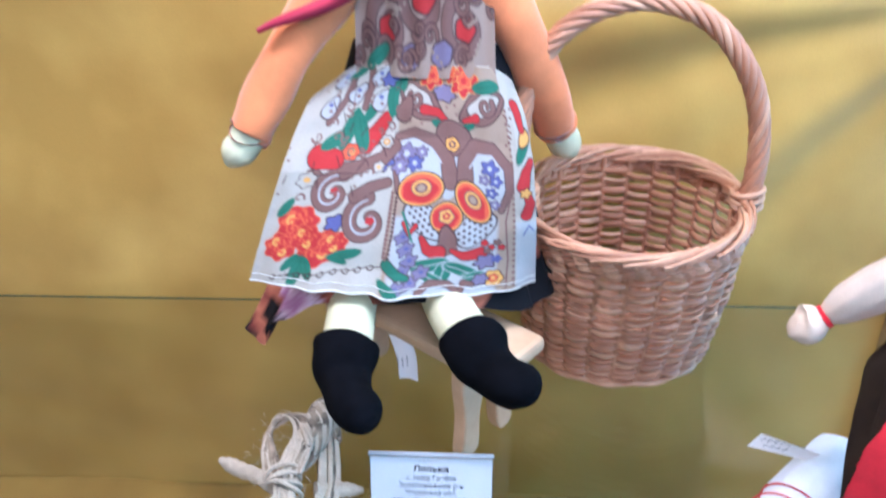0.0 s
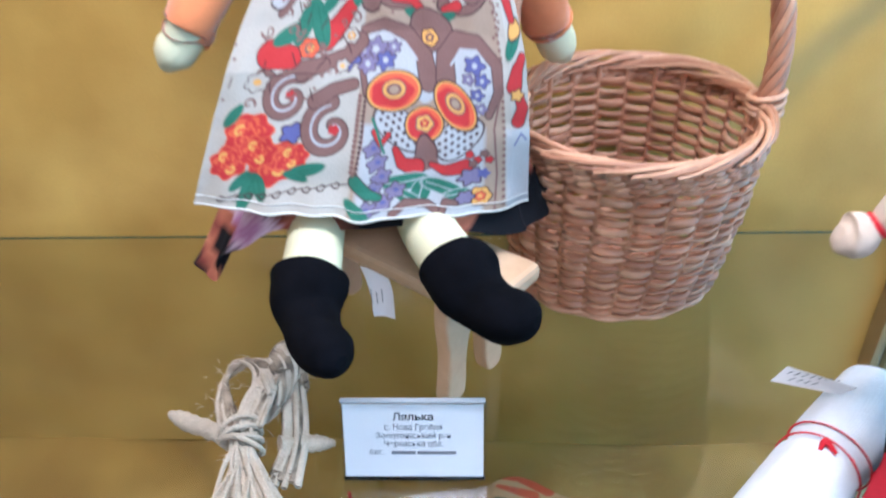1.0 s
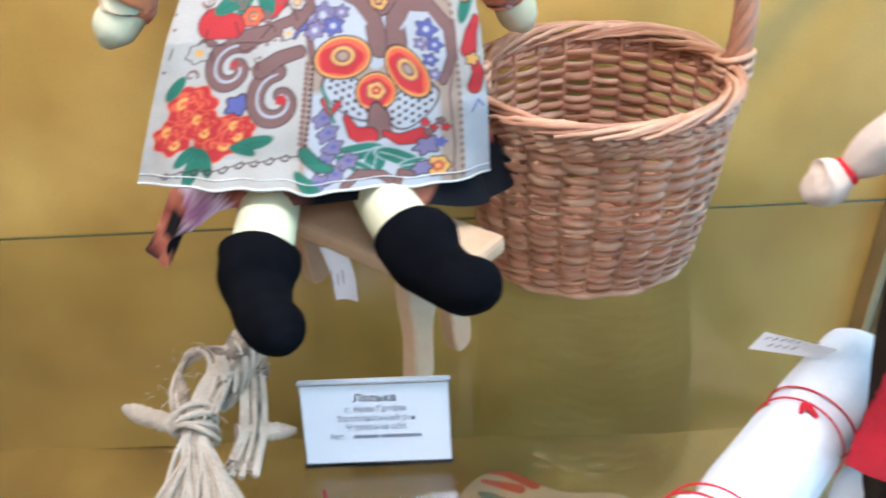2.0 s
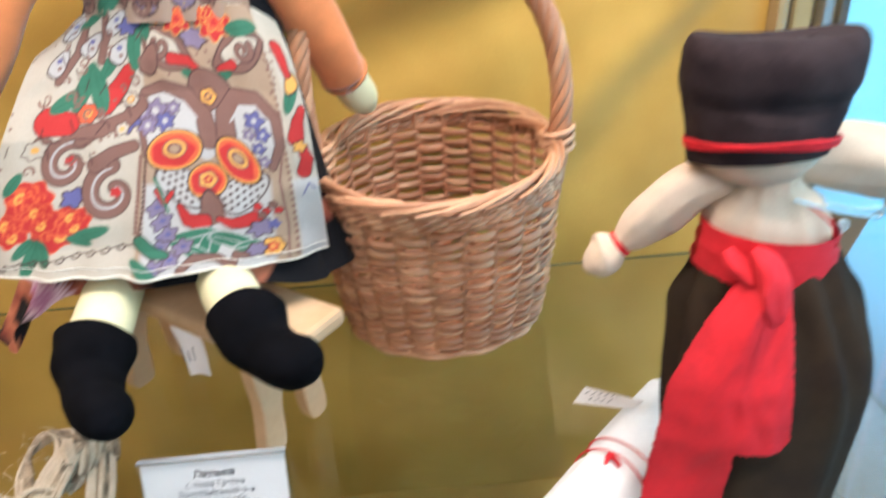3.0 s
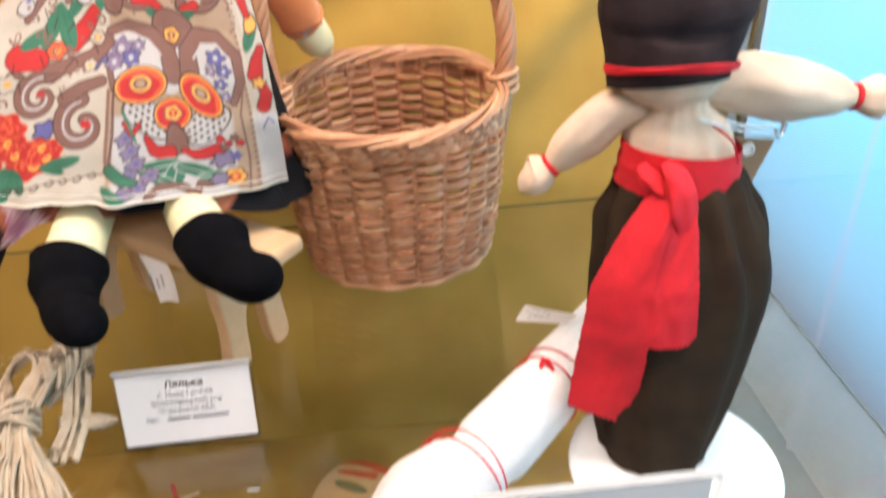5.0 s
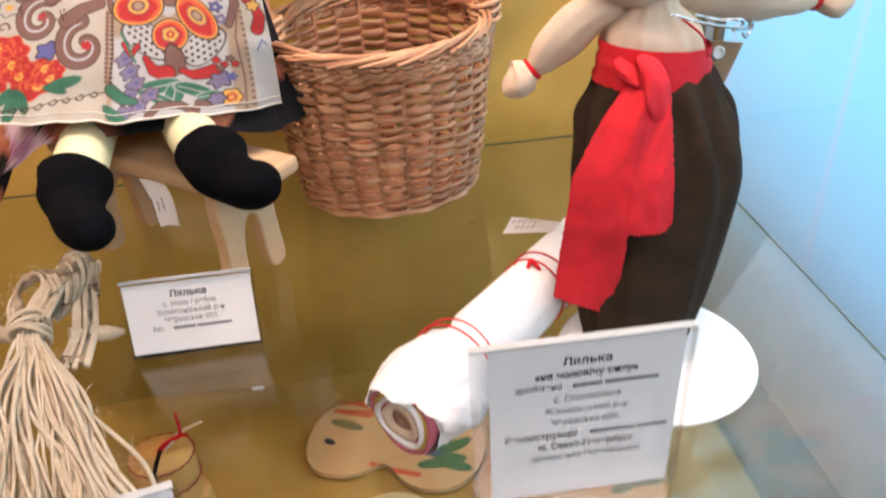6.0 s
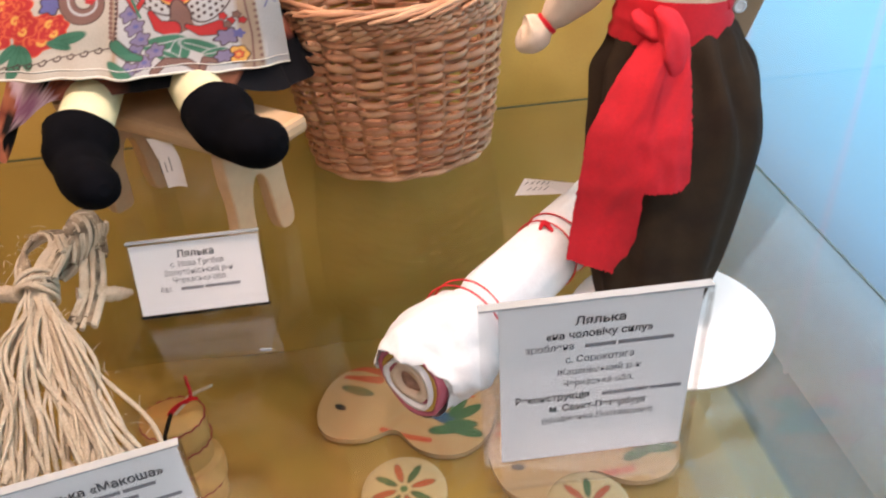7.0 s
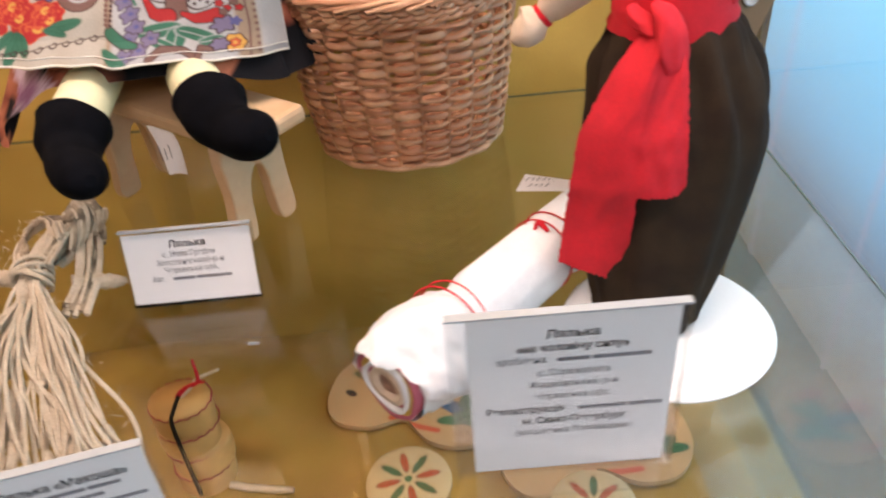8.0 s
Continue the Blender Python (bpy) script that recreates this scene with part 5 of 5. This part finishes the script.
def twine_doll():
    """A lying doll of jute twine: looped head, bound neck, fanned skirt, one mesh."""
    sh = Shape()
    neck = Vector((-0.121, 0.672, 0.040))
    rnd = random.Random(4)

    def strand(pts, r, slot=0, seg=6):
        c = spline(pts, 7)
        sh.tube([q for q in c], r, seg, slot)

    # looped head
    for k in range(26):
        o = rnd.uniform(-0.008, 0.008)
        h = rnd.uniform(0.0, 0.012)
        strand([(neck.x - 0.006 + o, neck.y, neck.z + o), (-0.141 + o * 0.6, 0.700 + h * 0.3, 0.037 + h * 0.4), (-0.150 + h * 0.5, 0.724, 0.036 + h * 0.7), (-0.139 + o * 0.6, 0.742 - h * 0.4, 0.039 + h * 0.7), (-0.122 + o, 0.738 - h, 0.046 + h * 0.5), (-0.114 + o, 0.712, 0.050), (neck.x + 0.004 + o, neck.y + 0.004, neck.z + 0.006)], rnd.uniform(0.0015, 0.0024), k % 2)
    for k in range(40):
        o, q = rnd.uniform(-0.007, 0.007), rnd.uniform(-0.006, 0.006)
        strand([(neck.x + o * 0.8, neck.y, neck.z + q), (-0.117 + o, 0.700, 0.044 + q), (-0.108 + o, 0.724, 0.046 + q), (-0.103 + o, 0.744 + q * 0.5, 0.038 + q), (-0.098 + o, 0.728, 0.030 + q)], rnd.uniform(0.0016, 0.0026), 1 if k % 2 == 0 else 0)
    # wound knot of twine beside the loop
    for k in range(70):
        th, tilt, big = rnd.uniform(0, 6.28), rnd.uniform(-0.9, 0.9), rnd.uniform(0.7, 1.0)
        arc = []
        for i in range(7):
            an = th + 2.6 * i / 6
            e = Vector((0.013 * math.cos(an) * big, 0.030 * math.sin(tilt + 0.25 * i) * big, 0.013 * math.sin(an) * big))
            arc.append(tuple(Vector((-0.110, 0.716, 0.043)) + e + Vector((0.25 * e.y, 0, 0.05 * e.y))))
        strand(arc, rnd.uniform(0.0014, 0.0024), 1 if k % 2 else 0)
    # hair falling behind the neck
    for k in range(24):
        o, q = rnd.uniform(-0.007, 0.007), rnd.uniform(-0.008, 0.004)
        strand([(-0.103 + o, 0.735, 0.036 + q), (-0.095 + o, 0.705, 0.032 + q), (-0.091 + o, 0.680, 0.026 + q * 0.6), (-0.093 + o * 1.3, 0.658 + q, 0.020 + q * 0.4)], 0.0023, k % 2)
    # neck binding
    for j in range(4):
        dz = Vector((0.10, -0.2, -0.05)).normalized() * (0.0034 * (j - 1.5))
        ring = [tuple(neck + dz + Vector(((0.0125 + 0.001 * math.sin(j * 5)) * math.cos(a), 0.006 * math.sin(a + 1 + j), 0.0115 * math.sin(a)))) for a in [2 * math.pi * i / 24 for i in range(25)]]
        sh.tube(ring, 0.0018, 6, 0, cap=False)
    # arms of bound flax
    smooth_tube(sh, [(-0.128, 0.678, 0.032, 0.008), (-0.150, 0.692, 0.026, 0.0062), (-0.168, 0.703, 0.020, 0.0062), (-0.180, 0.712, 0.016, 0.0055), (-0.190, 0.718, 0.014, 0.0025)], 5, 12, 0, wave=lambda t, a: 0.12 * math.sin(t * 40 + a))
    smooth_tube(sh, [(-0.100, 0.678, 0.026, 0.007), (-0.088, 0.684, 0.022, 0.006), (-0.076, 0.688, 0.018, 0.0055), (-0.066, 0.690, 0.016, 0.002)], 5, 12, 0, wave=lambda t, a: 0.12 * math.sin(t * 40 + a))
    # fanned skirt
    n = 64
    for k in range(n):
        u = k / (n - 1) if k < 50 else rnd.random()
        e = Vector((-0.128 + 0.135 * u + rnd.uniform(-0.006, 0.006), 0.533 - 0.030 * u ** 2 + rnd.uniform(-0.018, 0.012), 0.0045 + rnd.uniform(0, 0.006)))
        mid = neck.lerp(e, 0.5) + Vector((rnd.uniform(-0.010, 0.010), rnd.uniform(-0.004, 0.004), 0.012 + rnd.uniform(-0.012, 0.010)))
        q1 = neck.lerp(e, 0.14) + Vector((rnd.uniform(-0.003, 0.003), 0, 0.004 + rnd.uniform(-0.008, 0.006)))
        q3 = neck.lerp(e, 0.78) + Vector((rnd.uniform(-0.010, 0.010), 0, 0.004 + rnd.uniform(-0.002, 0.010)))
        strand([tuple(neck + Vector((rnd.uniform(-0.009, 0.009), 0.002, rnd.uniform(-0.006, 0.008)))), tuple(q1), tuple(mid), tuple(q3), tuple(e)], rnd.uniform(0.0011, 0.0017), 0)
        if k % 9 == 0:
            smooth_tube(sh, [(e.x, e.y + 0.02, e.z + 0.004, 0.003), (e.x + 0.004, e.y + 0.012, e.z + 0.004, 0.0042), (e.x + 0.003, e.y + 0.003, e.z + 0.002, 0.002)], 4, 7, 0)
    # loose fibres
    for k in range(220):
        if k < 120:
            c0 = Vector((rnd.uniform(-0.155, -0.085), rnd.uniform(0.66, 0.745), rnd.uniform(0.03, 0.055)))
        else:
            w = rnd.random()
            c0 = neck.lerp(Vector((-0.12 + 0.12 * rnd.random(), 0.53, 0.01)), w) + Vector((0, 0, 0.008))
        dv = Vector((rnd.uniform(-1, 1), rnd.uniform(-1, 1), rnd.uniform(-0.1, 0.8))) * rnd.uniform(0.004, 0.011)
        sh.tube([c0, c0 + dv * 0.5 + Vector((0, 0, 0.001)), c0 + dv], [0.00032, 0.00026, 0.00012], 3, 0, cap=False)
    # brown bead under the twine
    smooth_tube(sh, [(-0.096, 0.610, 0.022, 0.003), (-0.094, 0.606, 0.026, 0.006), (-0.092, 0.600, 0.024, 0.003)], 5, 10, 3)
    ob = sh.make("twine_doll", [ROPE, ROPE_DARK, ROPE_DARK, BROWN], (-0.10, 0.62, 0.0))
    return tagged(ob, "jute twine doll with looped head and fanned skirt, lying", "doll")


twine_doll()


# ---- things on the lower shelf ----


def bark_bundle():
    x, y, z0 = -0.112, 0.785, LOW + 0.004
    bd = thing("bark_bundle", (x, y, z0), "orange birch-bark bundle tied with red and pale cord", "bark bundle")
    for j in range(4):
        rows = []
        for i in range(9):
            t = i / 8
            rr = 0.030 + 0.0014 * math.sin(math.pi * t) ** 0.5 + (0.001 if j % 2 else 0)
            rows.append([(x + 0.004 * math.sin(j * 2) + rr * (1 + 0.04 * math.sin(2 * a + j)) * math.cos(a), y + rr * 0.9 * math.sin(a), z0 + 0.0315 * (j + t) + 0.002 * math.sin(a + j)) for a in [2 * math.pi * k / 36 for k in range(36)]])
        rows.append([(x + 0.001 * math.cos(2 * math.pi * k / 36), y + 0.001 * math.sin(2 * math.pi * k / 36), rows[-1][k][2] + 0.001) for k in range(36)])
        part("bark_band", Shape().grid(rows, 0, close=True), [BARK], bd)
        st = [(x + 0.032 * math.cos(2 * math.pi * k / 60), y + 0.029 * math.sin(2 * math.pi * k / 60), z0 + 0.0315 * (j + 0.92) + 0.0016 * math.sin(k * 1.9)) for k in range(61)]
        part("stitching", Shape().tube(st, 0.0008, 5, cap=False), [REDCLOTH], bd)
    sh = Shape()
    smooth_tube(sh, [(x - 0.002, y - 0.0315, z0 + 0.01, 0.0022), (x - 0.002, y - 0.0320, z0 + 0.06, 0.0022), (x - 0.002, y - 0.0310, z0 + 0.120, 0.0022), (x - 0.001, y - 0.022, z0 + 0.129, 0.0022), (x, y, z0 + 0.1295, 0.0022)], 5, 8)
    part("strap", sh, [BROWN], bd)
    for mt, off, tip in ((SCARLET, 0.0, (0.022, 0.010, 0.168)), (LINEN, 0.003, (0.044, 0.012, 0.150)), (SCARLET, -0.003, (0.030, 0.000, 0.146))):
        sh = Shape()
        smooth_tube(sh, [(x + off, y, z0 + 0.128, 0.0018), (x + 0.010 + off, y + 0.002, z0 + 0.137, 0.0022), (x + 0.022, y + 0.006 + off, z0 + 0.143, 0.0020), (x + tip[0], y + tip[1], z0 + tip[2], 0.0016)], 5, 7)
        part("cord", sh, [mt], bd)


bark_bundle()
st = thing("paper_strip", (-0.06, 0.755, LOW + 0.004), "pale cord stick beside the bark bundle", "stick")
sh = Shape()
smooth_tube(sh, [(-0.085, 0.765, LOW + 0.010, 0.004), (-0.05, 0.757, LOW + 0.009, 0.0042), (-0.015, 0.752, LOW + 0.008, 0.0035)], 6, 10, wave=lambda t, a: 0.1 * math.sin(t * 60 + a))
part("stick", sh, [LINEN], st)


def painted_lid(x, y, r, turn):
    ld = thing("wooden_roundel", (x, y, LOW + 0.004), "round painted wooden lid with red and green petals", "wooden lid", "painted lids")
    n = 90
    p = Print(200, 200, n, n, (0.68, 0.50, 0.28))
    for k in range(8):
        a = 45 * k + turn
        c, s_ = math.cos(math.radians(a)), math.sin(math.radians(a))
        p.leaf(100 + 48 * c, 100 + 48 * s_, 26, 8, a, (0.05, 0.17, 0.07) if k % 2 else (0.66, 0.12, 0.05), (0.2, 0.1, 0.05))
    p.oval(100, 100, 9, 9, (0.1, 0.2, 0.08))
    h = LOW + 0.017
    rows, cols = [], []
    for i in range(n):
        row = []
        for k in range(n):
            u, v = 2 * k / (n - 1) - 1, 2 * i / (n - 1) - 1
            uu, vv = u * math.sqrt(1 - v * v / 2), v * math.sqrt(1 - u * u / 2)
            row.append((x + r * uu, y + r * vv, h - 0.004 * (uu * uu + vv * vv) ** 3))
            i2, k2 = int(round((vv + 1) / 2 * (n - 1))), int(round((uu + 1) / 2 * (n - 1)))
            cols.append(p.c[i2, k2])
        rows.append(row)
    top = part("painted_top", Shape().grid(rows), [PAINTED], ld)
    put_colours(top, [(0, cols)])
    ring = []
    for rr, z in ((1.0, h - 0.004), (1.01, h - 0.008), (1.01, LOW + 0.008), (0.98, LOW + 0.004)):
        ring.append([(x + r * rr * math.cos(2 * math.pi * k / 60), y + r * rr * math.sin(2 * math.pi * k / 60), z) for k in range(60)])
    part("rim", Shape().grid(ring, 0, close=True, flip=True), [WOODEDGE], ld)


painted_lid(0.110, 0.746, 0.046, 10)
painted_lid(0.298, 0.695, 0.044, 35)


def painted_board(x, y, turn, flip, label):
    """A flat wooden horse, painted with flowers."""
    bd = thing("painted_horse", (x, y, LOW + 0.004), label, "wooden toy", "painted toys")
    nx, ny = 150, 110
    p = Print(300, 220, nx, ny, (0.62, 0.38, 0.19))
    R, G, B_, K = (0.66, 0.10, 0.04), (0.05, 0.17, 0.07), (0.04, 0.12, 0.22), (0.03, 0.03, 0.03)
    p.stroke([(22, 190), (60, 196), (110, 184)], (6, 11), R)
    p.stroke([(30, 170), (90, 168)], (4, 9), R)
    p.stroke([(50, 204), (84, 205)], 4, K)
    p.leaf(58, 140, 26, 8, -12, (0.22, 0.20, 0.08))
    p.oval(38, 100, 11, 6, K, -20)
    p.oval(176, 120, 22, 20, R, 0, 0.15, 7)
    p.oval(190, 104, 18, 13, K)
    p.oval(212, 98, 26, 12, B_, -25)
    for k, (lx, ly, tn) in enumerate(((236, 122, 70), (254, 112, 40), (246, 84, 5), (222, 70, 10), (258, 70, -10))):
        p.leaf(lx, ly, 24, 9, tn, G)
    p.stroke([(226, 150), (258, 146)], (9, 3), R)
    p.stroke([(120, 60), (160, 50), (200, 46)], 5, R)
    m_ = Matrix.Translation((x, y, 0)) @ Matrix.Rotation(radians(turn), 4, "Z") @ Matrix.Diagonal((-1 if flip else 1, 1, 1, 1))

    def outline(u):
        r = math.sqrt(max(0.0, 1 - (2 * u - 1) ** 4))
        top = 0.52 + (0.36 + 0.06 * math.sin(u * 8 + 0.6)) * r
        low = 0.48 - (0.36 + 0.05 * math.sin(u * 7 + 2)) * r + 0.12 * math.exp(-(((u - 0.47) / 0.10) ** 2))
        return low, top

    rows, cols = [], []
    for j in range(ny):
        row = []
        for i in range(nx):
            u = i / (nx - 1)
            lo, hi = outline(u)
            v = lo + (hi - lo) * j / (ny - 1)
            q = m_ @ Vector(((u - 0.5) * 0.215, (v - 0.5) * 0.16, LOW + 0.012))
            row.append(tuple(q))
            cols.append(p.c[min(ny - 1, max(0, int(v * (ny - 1)))), i])
        rows.append(row)
    top = part("painted_face", Shape().grid(rows, flip=flip), [PAINTED], bd)
    put_colours(top, [(0, cols)])
    edge = [rows[0][i] for i in range(nx)] + [rows[j][-1] for j in range(ny)] + [rows[-1][i] for i in reversed(range(nx))] + [rows[j][0] for j in reversed(range(ny))]
    part("board_edge", Shape().grid([edge, [(a, b, LOW + 0.005) for a, b, c in edge]], close=True), [WOODEDGE], bd)


painted_board(0.122, 0.866, -16, False, "flat wooden toy horse painted with a red and blue flower")
painted_board(0.315, 0.775, 8, False, "flat wooden toy horse painted with red flowers, lying beside a lid")
